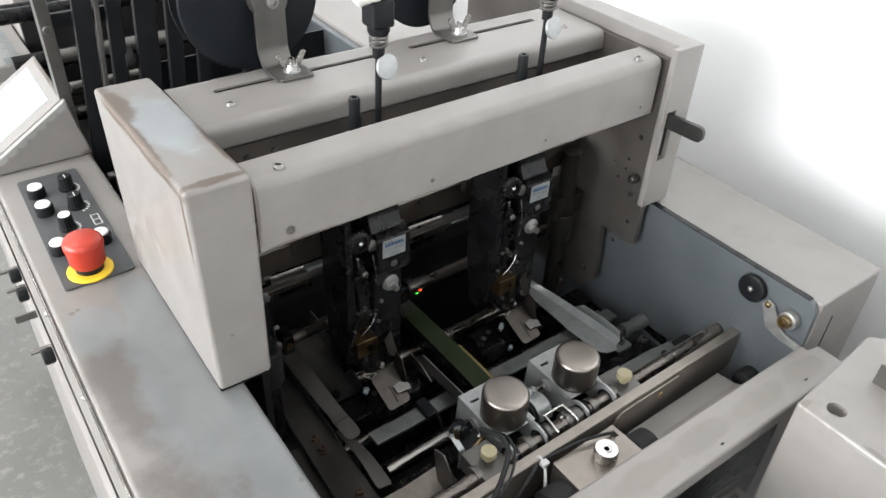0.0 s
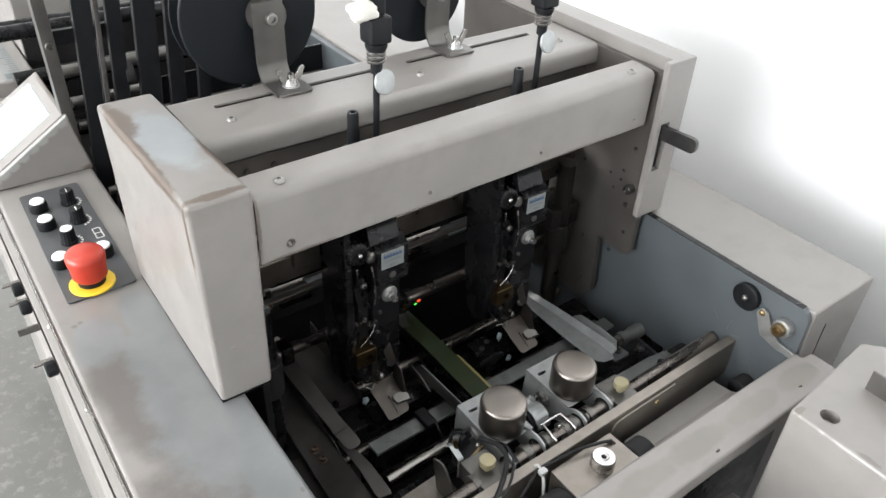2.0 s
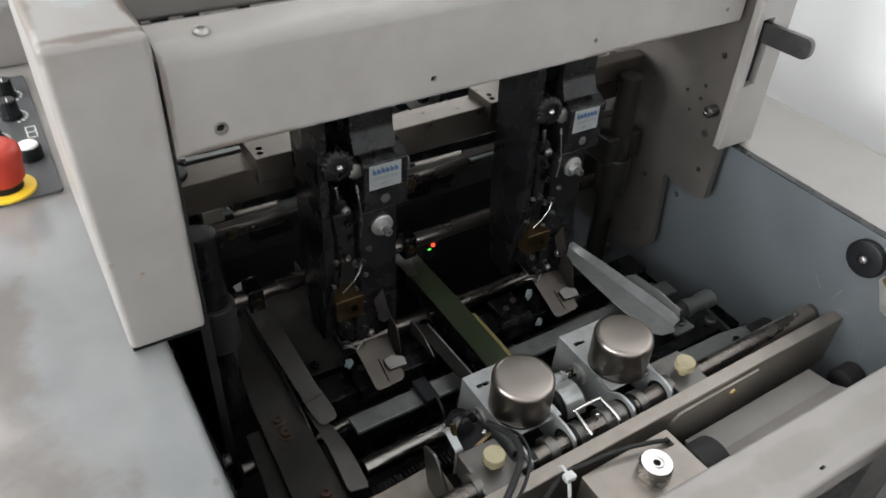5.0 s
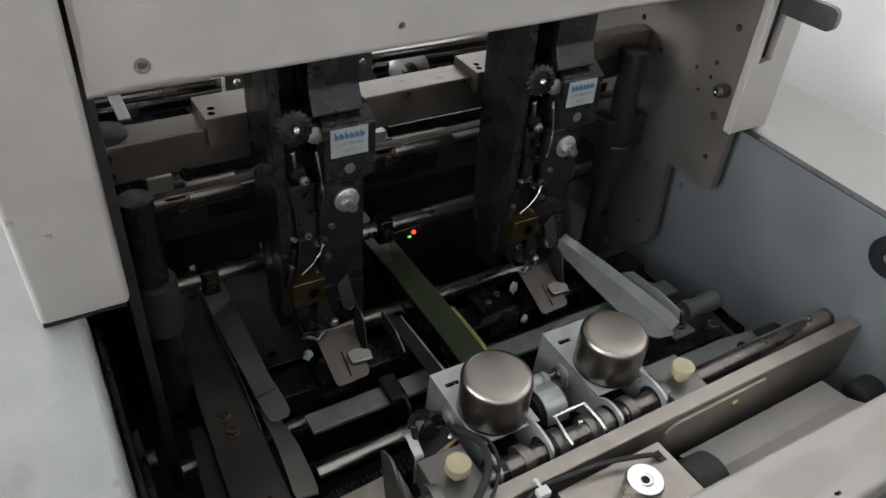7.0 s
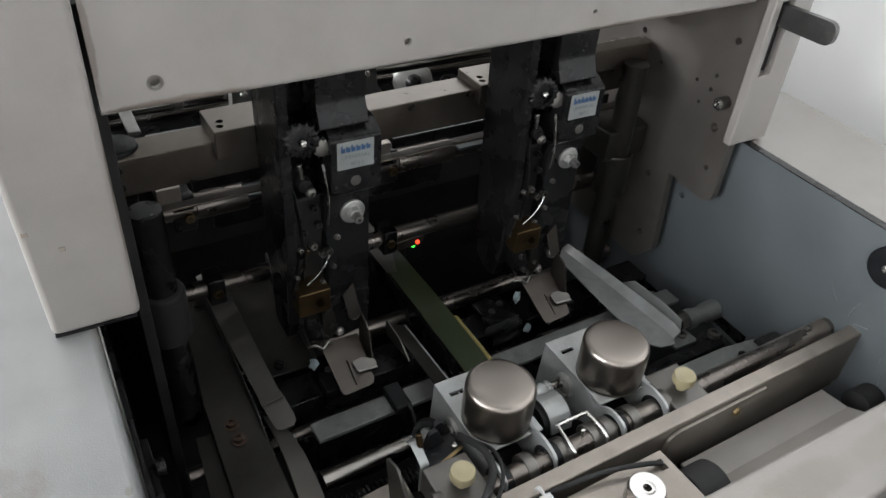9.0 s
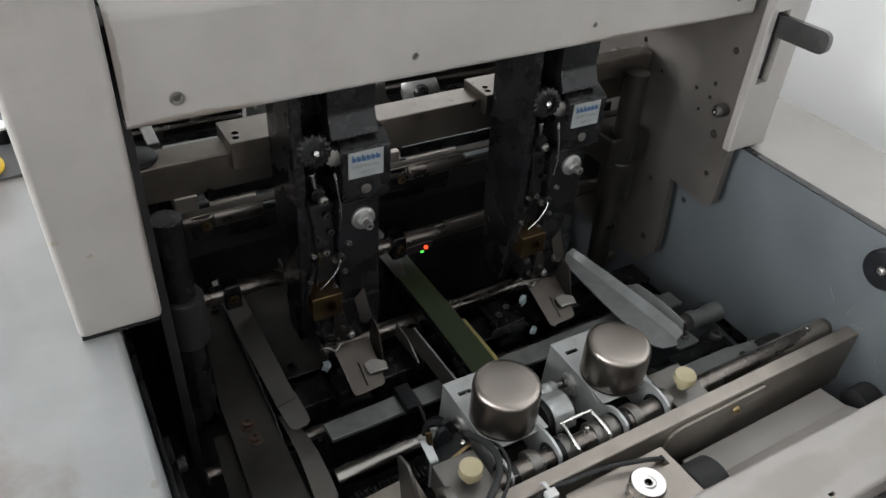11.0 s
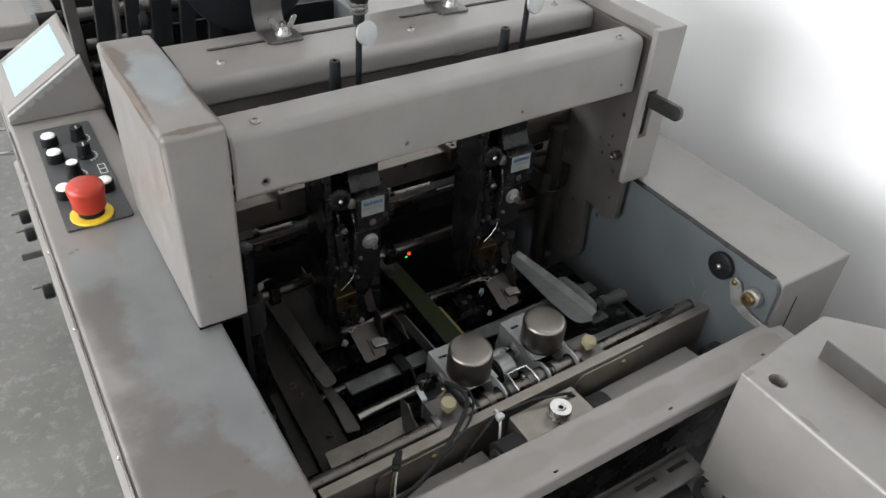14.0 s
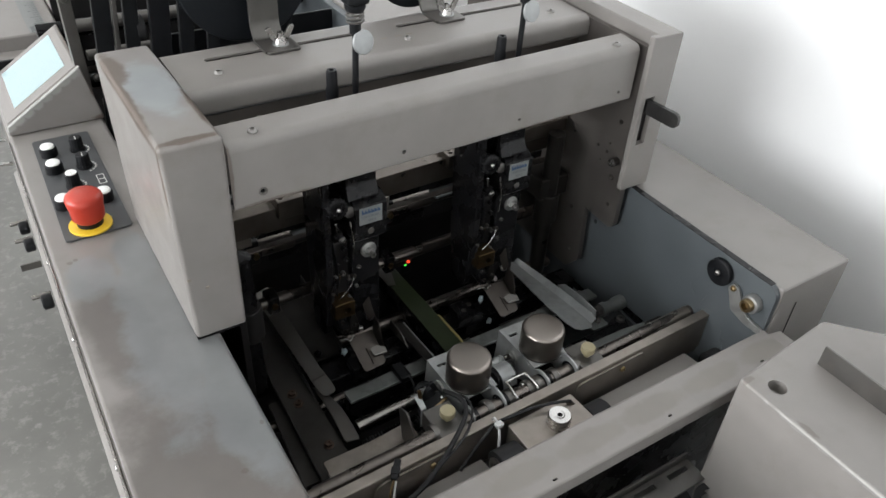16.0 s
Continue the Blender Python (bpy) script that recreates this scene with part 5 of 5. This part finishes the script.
part("rubber_ring", lathe([(0, 0), (0.014, 0), (0.016, 0.004), (0.014, 0.010), (0.010, 0.012), (0.010, 0.016), (0, 0.016)], (0.583, -0.064, 0.757), (0, 0, 1), 28), M_RUBBER, rbn)
part("mount_bolt", bolt_head((0.583, -0.064, 0.773), (0, 0, 1), 0.0065, 0.006), M_SHEET, rbn)
ps = thing("support_plate", (0.53, -0.1, 0.79), "grey steel support plate beside the slide rod", "machine plate")
part("plate", prism(rounded([(0.445, -0.142), (0.602, -0.139), (0.602, -0.104), (0.55, -0.098), (0.47, -0.098)], 0.005), "z", 0.797, 0.801, 0.0008), M_STRIP, ps)
part("plate_screw", bolt_head((0.56, -0.115, 0.801), (0, 0, 1), 0.0045, 0.003), M_BLACK, ps)
part("plate_leg", box(0.50, 0.58, -0.125, -0.10, 0.70, 0.7965, 0.002), M_DARK, ps)
rr = thing("end_roller", (0.59, -0.15, 0.78), "black rubber roller on the slate panel", "roller")
part("roller", cyl((0.607, -0.117, 0.80), (0.585, -0.117, 0.80), 0.012), M_RUBBER, rr)
part("roller", cyl((0.607, -0.215, 0.82), (0.585, -0.215, 0.82), 0.014), M_RUBBER, rr)

# green belt and centre guide
gb = thing("conveyor_belt", (0.32, 0.08, 0.77), "dark green conveyor belt with a yellowed edge", "belt")
part("belt", sheet([(0.21, 0.300, 0.804, 0.327, 0.802), (0.15, 0.301, 0.806, 0.329, 0.803), (0.08, 0.303, 0.805, 0.332, 0.802), (0.0, 0.305, 0.802, 0.334, 0.799), (-0.05, 0.305, 0.800, 0.334, 0.797)], 0.002), M_GREEN, gb)
part("belt_edge", sheet([(0.05, 0.3325, 0.802, 0.336, 0.799), (0.0, 0.3345, 0.800, 0.338, 0.797), (-0.052, 0.3345, 0.798, 0.338, 0.795)], 0.0025), M_YEDGE, gb, "yellowed belt edge")
part("belt_bed", box(0.306, 0.330, -0.05, 0.2, 0.770, 0.794, 0.001), M_BLACK, gb)
part("rear_flap", sheet([(0.225, 0.296, 0.812, 0.318, 0.81), (0.17, 0.296, 0.811, 0.322, 0.806), (0.13, 0.298, 0.81, 0.31, 0.807)], 0.001), M_SHEET, gb)
cgd = thing("centre_guide", (0.28, -0.01, 0.77), "narrow bright steel centre guide", "paper guide")
part("blade", sheet([(0.070, 0.272, 0.797, 0.289, 0.790), (0.0, 0.275, 0.797, 0.292, 0.790), (-0.05, 0.277, 0.797, 0.294, 0.790), (-0.075, 0.278, 0.797, 0.295, 0.790)], 0.0012), M_DSTEEL, cgd)
part("upright_flag", prism(rounded([(0.072, 0.785), (0.074, 0.803), (0.045, 0.803), (0.022, 0.792)], 0.003), "x", 0.2700, 0.2715, 0.0003), M_SHEET, cgd)
part("blade_edge", cyl((0.2895, 0.07, 0.7912), (0.2955, -0.075, 0.7912), 0.001, 8), M_ZINC, cgd, "bright worn blade edge")
part("support", box(0.271, 0.285, -0.03, -0.022, 0.76, 0.787, 0.0006), M_BLACK, cgd)

# front roller frame
rod = thing("main_rod", (0.32, -0.155, 0.84), "long round steel rod across the front frame", "rod", "rods")
part("rod", cyl((0.037, -0.167, 0.855), (0.612, -0.151, 0.8515), 0.0085, 28, 0.0008), M_DROD, rod)
part("rod_sleeve", tcyl(0.44, 0.60, -0.163, 0.851, 0.0092, 28), M_BAR, rod)
for x in (0.262, 0.292, 0.322, 0.335, 0.36, 0.392):
    part("rod_collar", tcyl(x, x + 0.009, -0.163, 0.851, 0.0125, 28), M_SHEET, rod)
part("rod_end_pin", cyl(turned((0.575, -0.163, 0.860)), turned((0.575, -0.163, 0.864)), 0.003), M_SHEET, rod)
cl = thing("spring_clip", (0.31, -0.16, 0.85), "bent bright wire spring clip on the rod", "clip")
part("wire", tube([turned(p) for p in ((0.300, -0.178, 0.846), (0.300, -0.176, 0.862), (0.300, -0.170, 0.865), (0.302, -0.152, 0.866), (0.304, -0.150, 0.866), (0.328, -0.150, 0.866), (0.330, -0.153, 0.866), (0.331, -0.172, 0.864), (0.331, -0.178, 0.855))], 0.0016, 8, None, 4), M_BRIGHT, cl)
part("clip_pin", cyl(turned((0.316, -0.163, 0.859)), turned((0.316, -0.163, 0.868)), 0.002, 10), M_BRIGHT, cl)

rail = thing("cross_rail", (0.35, -0.18, 0.82), "dull steel angle rail across the front frame", "machine bar")
part("rail_angle", bent([(-0.1815, 0.869), (-0.1935, 0.869), (-0.1935, 0.812)], 0.003, "x", 0.043, 0.606, 0.002, None, TURN), M_BAR, rail)
part("back_web", tbox(0.043, 0.606, -0.1900, -0.1865, 0.80, 0.862, 0.0006), M_BAR, rail)
for x0, x1 in ((0.372, 0.482), (0.10, 0.205)):
    p = part("cover_tab", prism(rounded([(x0, 0.830), (x0, 0.863), (x1, 0.864), (x1, 0.830)], [0.001, 0.016, 0.003, 0.001], 6), "y", -0.1965, -0.194, 0.0005, None, TURN), M_BAR, rail)
    part("tab_screw", screw_head(turned((x1 - 0.034, -0.1965, 0.853)), (0, -1, 0), 0.004, 0.003), M_BRASS, p, "brass screw")
tray = thing("front_tray", (0.3, -0.23, 0.8), "beige painted sheet-metal chute below the rail", "machine tray")
part("tray_sheet", prism([(-0.2595, 0.846), (-0.2595, 0.849), (-0.228, 0.832), (-0.203, 0.829), (-0.203, 0.826), (-0.228, 0.829)], "x", 0.39, 0.56, 0.0004, None, TURN), M_PAINT, tray)
part("tray_sheet", prism([(-0.2595, 0.846), (-0.2595, 0.849), (-0.228, 0.832), (-0.203, 0.829), (-0.203, 0.826), (-0.228, 0.829)], "x", 0.06, 0.232, 0.0004, None, TURN), M_PAINT, tray)


def weight(x, y):
    """A round brushed weight on its zinc roller bracket."""
    b = thing("roller_bracket", (x, -0.11, 0.83), "zinc-plated pressure roller bracket on the rod", "bracket", "roller brackets")
    x0, x1 = x - 0.027, x + 0.026
    outline = rounded([(-0.066, 0.8615), (-0.062, 0.80), (-0.085, 0.795), (-0.118, 0.822), (-0.142, 0.835), (-0.168, 0.836), (-0.171, 0.866), (-0.150, 0.868), (-0.135, 0.855), (-0.120, 0.8615)], [0.002, 0.006, 0.006, 0.01, 0.008, 0.014, 0.014, 0.008, 0.008, 0.004])
    for px in (x0, x0 + 0.043):
        pl = prism(outline if px == x0 else rounded([(-0.10, 0.862), (-0.10, 0.835), (-0.142, 0.833), (-0.168, 0.836), (-0.171, 0.866), (-0.150, 0.870), (-0.125, 0.862)], [0.004, 0.004, 0.008, 0.014, 0.014, 0.008, 0.004]), "x", px, px + 0.0025, 0.0005)
        part("side_cheek", pl, M_ZINC, b)
        part("bearing", lathe([(0.0085, -0.004), (0.012, -0.004), (0.012, 0.006), (0.0085, 0.006)], turned((px, -0.163, 0.851)), (1, 0, 0), 24), M_PLASTIC, b)
    fl = box(x0, x1, -0.140, -0.0655, 0.8595, 0.862, 0.0006)
    fl = cut(fl, prism([(x0 + 0.006, -0.083), (x0 + 0.018, -0.083), (x0 + 0.018, -0.079), (x0 + 0.006, -0.079)], "z", 0.85, 0.88, 0))
    part("top_flange", fl, M_ZINC, b)
    part("hub_bearing", lathe([(0, 0), (0.0105, 0), (0.0105, 0.003), (0.0085, 0.004), (0.0075, 0.002), (0.0055, 0.002), (0.005, 0.004), (0.0025, 0.004), (0.002, 0.002), (0, 0.002)], (x0, -0.099, 0.844), (-1, 0, 0), 28), M_WASHER, b, "ball bearing")
    part("roller_axle", cyl((x0 - 0.034, -0.096, 0.844), (x0 + 0.045, -0.096, 0.844), 0.0035, 14), M_ROD, b)
    part("axle_spacer", lathe([(0, 0), (0.0045, 0), (0.0065, 0.002), (0.0065, 0.005), (0.005, 0.006), (0.0065, 0.008), (0.0065, 0.011), (0.005, 0.013), (0.005, 0.019), (0, 0.019)], (x0 - 0.013, -0.096, 0.844), (-1, 0, 0), 20), M_ZINC, b)
    part("press_roller", cyl((x0 + 0.006, -0.088, 0.820), (x0 + 0.034, -0.088, 0.820), 0.015, 28, 0.001), M_RUBBER, b)
    w = thing("round_weight", (x, y, 0.862), "brushed nickel round weight standing on the bracket", "weight", "round weights")
    part("weight_body", lathe([(0, 0.0002), (0.0250, 0.0002), (0.0264, 0.002), (0.0266, 0.010), (0.0266, 0.0310), (0.0263, 0.0333), (0.0254, 0.0352), (0.0238, 0.0365), (0.0215, 0.0371), (0.012, 0.0374), (0, 0.0375)], (x, y, 0.8622), (0, 0, 1), 64), M_SATIN, w)
    part("base_ring", lathe([(0.0240, -0.0001), (0.0264, 0.0), (0.0267, 0.0008), (0.0240, 0.0008)], (x, y, 0.8622), (0, 0, 1), 64), M_DSTEEL, w, "dark base ring")


weight(0.2705, -0.1145)
weight(0.3775, -0.1165)
hr = thing("strap_roller", (0.33, -0.11, 0.83), "curved bright steel strap over a black roller", "roller")
arc = [(-0.112 + 0.017 * math.cos(a), 0.832 + 0.017 * math.sin(a)) for a in [math.radians(20 + 16 * k) for k in range(11)]]
part("strap", bent(arc, -0.0015, "x", 0.316, 0.336, 0.001), M_ZINC, hr)
part("roller", cyl((0.312, -0.112, 0.832), (0.34, -0.112, 0.832), 0.0145, 28), M_RUBBER, hr)


def clamp(x):
    c = thing("rod_clamp", (x, -0.16, 0.83), "steel rod clamp block with a cream plastic knob", "clamp", "rod clamps")
    blk = box(x - 0.019, x + 0.017, -0.176, -0.132, 0.838, 0.8625, 0.0015, 2)
    part("block", blk, M_SHEET, c)
    part("block_collar", lathe([(0.0085, 0), (0.0135, 0), (0.0135, 0.007), (0.0085, 0.007)], turned((x - 0.019, -0.163, 0.851)), (-1, 0, 0), 24), M_SHEET, c)
    part("knob", lathe([(0, 0), (0.0040, 0), (0.0042, 0.0065), (0.0084, 0.0072), (0.0090, 0.0085), (0.0090, 0.0140), (0.0084, 0.0152), (0.0062, 0.0152), (0.0055, 0.0146), (0, 0.0146)], (x, -0.155, 0.8625), (0, 0, 1), 32), M_CREAM, c, "cream plastic thumb knob")


clamp(0.2165)
clamp(0.4205)
lp = thing("sensor_holder", (0.225, -0.13, 0.83), "black sensor holder with zinc clip beside the clamp", "sensor")
part("holder_body", box(0.206, 0.236, -0.131, -0.108, 0.832, 0.856, 0.002), M_PLASTIC, lp)
part("holder_ring", lathe([(0.0065, 0), (0.0105, 0), (0.0105, 0.010), (0.0065, 0.010)], (0.222, -0.098, 0.853), (-0.6, -0.6, 0.5), 24), M_PLASTIC, lp)
part("zinc_clip", bent([(-0.128, 0.832), (-0.128, 0.86), (-0.112, 0.866), (-0.105, 0.86)], 0.0012, "x", 0.1985, 0.2055, 0.002), M_ZINC, lp)
part("clip_pin", cyl((0.205, -0.118, 0.858), (0.205, -0.112, 0.874), 0.0025, 12), M_BRONZE, lp)
part("brass_strip", box(-0.0125, 0.0125, -0.0015, 0.0015, -0.0008, 0.0008, 0.0003, 2, None, pose(0.2235, -0.1285, 0.8575, 0, 0, 18)), M_BRASS, lp, "narrow brass strip")
part("holder_fork", prism(rounded([(0.2085, 0.855), (0.2125, 0.872), (0.219, 0.874), (0.2265, 0.858)], 0.003), "y", -0.1155, -0.1115, 0.0008), M_PLASTIC, lp)
part("holder_fork", prism(rounded([(0.2165, 0.855), (0.2205, 0.871), (0.227, 0.872), (0.2335, 0.857)], 0.003), "y", -0.1085, -0.1045, 0.0008), M_PLASTIC, lp)
part("holder_screw", screw_head((0.231, -0.121, 0.8562), (0, 0, 1), 0.003, 0.003), M_BRIGHT, lp)

bpn = thing("lower_plate", (0.15, -0.13, 0.79), "grey steel plate at the front of the well", "machine plate")
part("plate", prism(rounded([(0.085, -0.178), (0.205, -0.175), (0.205, -0.092), (0.15, -0.096), (0.09, -0.096)], 0.004), "z", 0.796, 0.8, 0.0008), M_BAR, bpn)
part("folded_tab", prism(rounded([(-0.150, 0.80), (-0.110, 0.80), (-0.100, 0.845), (-0.118, 0.852), (-0.150, 0.82)], 0.004), "x", 0.1855, 0.188, 0.0005), M_SHEET, bpn)
part("plate_front", tbox(0.043, 0.20, -0.186, -0.182, 0.76, 0.84, 0.0006), M_SHEET, bpn)

# drive motor plate with knob and rollers
mo = thing("roller_drive", (0.31, -0.225, 0.83), "brushed steel roller drive housing with black rollers", "roller drive")
mp = prism(rounded([(0.268, -0.250), (0.268, -0.199), (0.359, -0.197), (0.361, -0.250)], 0.002), "z", 0.832, 0.8675, 0.001)
mp = cut(mp, box(0.345, 0.354, -0.212, -0.203, 0.86, 0.88, 0))
part("housing", mp, M_BAR, mo, "stained brushed steel plate")
for z, y in ((0.855, -0.215), (0.845, -0.24), (0.855, -0.245)):
    part("housing_screw", bolt_head((0.268, y, z), (-1, 0, 0), 0.0025, 0.002), M_BLACK, mo)
k = part("knurled_knob", lathe([(0, 0), (0.0125, 0), (0.0132, 0.001), (0.0132, 0.0135), (0.0122, 0.0155), (0.0062, 0.0155), (0.0056, 0.0149), (0.0032, 0.0149), (0.0030, 0.008), (0, 0.008)], (0.3185, -0.2245, 0.8676), (0, 0, 1), 64, None, 32, 0.0003), M_BRIGHT, mo, "bright aluminium knob")
for x0, x1, ring in ((0.236, 0.2665, True), (0.3625, 0.390, False)):
    r = part("rubber_roller", cyl((x0, -0.229, 0.846), (x1, -0.229, 0.846), 0.0205, 36, 0.0015), M_RUBBER, mo, "black rubber roller")
    if ring:
        part("roller_hub", lathe([(0.007, 0), (0.0135, 0), (0.014, 0.0015), (0.0125, 0.003), (0.008, 0.003), (0.007, 0.001)], (x0, -0.229, 0.846), (-1, 0, 0), 32), M_SHEET, r)
    part("axle", cyl((x0 - 0.004, -0.229, 0.846), (x1 + 0.003, -0.229, 0.846), 0.0055, 16), M_ROD, r)

# cables
c1 = thing("black_cable", (0.2, -0.2, 0.85), "black cable with a plug end lying over the rail", "cable")
part("cable", tube([(0.236, -0.118, 0.862), (0.240, -0.145, 0.874), (0.232, -0.168, 0.878), (0.205, -0.190, 0.876), (0.172, -0.208, 0.868), (0.142, -0.219, 0.860), (0.112, -0.222, 0.852), (0.09, -0.222, 0.845)], 0.0028, 12), M_RUBBER, c1)
part("cable", tube([(0.243, -0.125, 0.86), (0.246, -0.148, 0.874), (0.238, -0.172, 0.877), (0.214, -0.193, 0.875), (0.182, -0.206, 0.871), (0.158, -0.212, 0.866)], 0.0014, 10), M_RUBBER, c1)
pm = axis_matrix((0.128, -0.196, 0.876), (-0.62, -0.72, -0.2))
part("plug", box(-0.0035, 0.0035, -0.0035, 0.0035, -0.013, 0.009, 0.001, 2, None, pm), M_PLASTIC, c1, "black plastic plug")
part("plug_rib", box(-0.0046, 0.0046, -0.0046, 0.0046, -0.004, 0.004, 0.001, 2, None, pm), M_PLASTIC, c1)
part("plug_wire", tube([(0.122, -0.203, 0.874), (0.114, -0.211, 0.868), (0.106, -0.222, 0.856)], 0.0012, 8), M_BRONZE, c1)
part("plug_wire", tube([(0.124, -0.204, 0.873), (0.117, -0.213, 0.866), (0.110, -0.224, 0.854)], 0.0012, 8), M_TIE, c1)
c2 = thing("grey_cable", (0.28, -0.2, 0.86), "grey cable tied to the rail", "cable")
part("cable", tube([(0.350, -0.208, 0.8705), (0.335, -0.205, 0.8745), (0.305, -0.198, 0.8755), (0.275, -0.195, 0.8745), (0.255, -0.194, 0.8735), (0.235, -0.200, 0.868), (0.215, -0.206, 0.858), (0.20, -0.21, 0.845)], 0.0019, 10), M_RUBBER, c2)
part("cable_tie", tube([(0.255, -0.1985, 0.872), (0.2545, -0.199, 0.8775), (0.2555, -0.190, 0.8775), (0.2555, -0.187, 0.872)], 0.0014, 6), M_TIE, c2, "pale cable tie")
part("tie_tail", tube([(0.2545, -0.200, 0.874), (0.251, -0.207, 0.866), (0.249, -0.211, 0.852), (0.252, -0.212, 0.842)], 0.0016, 6), M_TIE, c2)
part("tie_head", box(0.250, 0.259, -0.203, -0.196, 0.8745, 0.880, 0.001), M_TIE, c2)

# ---- feeder at the back ----
fd = thing("paper_feeder", (0.1, 0.6, 0.8), "dark paper feeder with black straps and steel cross rods", "feeder")
part("feeder_bed", box(0.03, 0.44, 0.43, 1.35, 0.80, 0.84, 0.002), M_DARK, fd)
for y, z, r, m in ((0.50, 0.93, 0.006, M_SHEET), (0.56, 0.965, 0.009, M_SHEET), (0.60, 0.99, 0.006, M_SHEET), (0.62, 1.02, 0.008, M_SHEET), (0.66, 0.96, 0.012, M_BLACK), (0.68, 1.045, 0.010, M_SHEET), (0.74, 1.02, 0.014, M_BLACK), (0.80, 1.075, 0.012, M_BLACK), (0.90, 1.05, 0.012, M_BLACK)):
    part("cross_rod", cyl((-0.02 if y > 0.73 else 0.032, y, z), (0.44, y, z), r, 18), m, fd)
part("side_bracket", prism(rounded([(0.545, 0.88), (0.565, 0.88), (0.575, 1.33), (0.55, 1.33)], 0.004), "x", 0.004, 0.020, 0.0008), M_SHEET, fd, "grey steel side bracket")
part("bracket_bolt", bolt_head((0.012, 0.547, 1.135), (0, -1, 0), 0.006, 0.005), M_SHEET, fd)
for x, w, m in ((0.034, 0.024, M_PLASTIC), (0.0605, 0.007, M_SHEET), (0.076, 0.020, M_PLASTIC), (0.112, 0.030, M_PLASTIC), (0.155, 0.022, M_PLASTIC), (0.198, 0.018, M_PLASTIC), (0.27, 0.014, M_PLASTIC)):
    part("strap", box(x, x + w, 0.545, 0.556, 0.86, 1.36, 0.001, 2, None, Matrix.Translation((x, 0, 1.0)) @ Matrix.Rotation(radians(5), 4, "Y") @ Matrix.Translation((-x, 0, -1.0))), m, fd, "vertical feeder strap")
part("strap_bridge", box(0.02, 0.10, 0.557, 0.566, 1.13, 1.15, 0.001), M_PLASTIC, fd)
for x, y, z in ((0.10, 0.56, 1.075), (0.10, 0.58, 1.0)):
    wl = part("rod_wheel", cyl((x, y, z), (x + 0.012, y, z), 0.018, 28, 0.001), M_RUBBER, fd)
    part("wheel_ring", lathe([(0.006, 0), (0.009, 0), (0.009, 0.001), (0.006, 0.001)], (x, y, z), (-1, 0, 0), 24), M_LABEL, wl)
part("feeder_panel", box(0.03, 0.44, 0.95, 0.96, 0.86, 1.03, 0.001), M_DARK, fd)
part("dark_shield", box(0.14, 0.44, 0.60, 0.605, 0.84, 1.04, 0.001), M_PLASTIC, fd)
part("feed_strip", box(0.13, 0.40, 0.50, 0.53, 0.935, 0.938, 0.0006), M_SHEET, fd)
fc = thing("feeder_cover", (0.55, 0.75, 0.6), "beige feeder side cover with slate edges", "machine cover")
part("cover_shell", box(0.458, 0.60, 0.486, 1.36, 0.9, 1.045, 0.004, 3), M_PAINT, fc)
part("slate_edge", box(0.444, 0.4575, 0.47, 1.36, 0.86, 1.040, 0.002), M_SLATE, fc)
part("front_plate", box(0.40, 0.588, 0.478, 0.4855, 0.86, 1.03, 0.001), M_SLATE, fc)
bc = thing("feeder_cover", (-0.03, 1.05, 0.6), "beige feeder cover with a printed ruler strip", "machine cover")
part("cover_shell", box(-0.11, 0.028, 0.861, 1.6, 0.3, 0.975, 0.004, 3), M_PAINT, bc)
rul = part("ruler_strip", box(-0.022, 0.008, 0.864, 1.2, 0.9752, 0.976, 0.0002), M_LABEL, bc, "white printed ruler strip")
for k in range(14):
    part("ruler_mark", box(-0.004 if k % 3 else -0.010, 0.007, 0.87 + k * 0.011, 0.8715 + k * 0.011, 0.9761, 0.9764, 0), M_PRINT, rul)
part("ruler_block", box(-0.018, -0.004, 0.868, 0.892, 0.9761, 0.9764, 0), M_PRINT, rul)
bc2 = thing("feeder_cover", (0.2, 1.5, 0.6), "beige back cover of the feeder", "machine cover")
part("cover_shell", box(0.03, 0.60, 0.97, 1.5, 0.3, 1.085, 0.004, 3), M_PAINT, bc2)
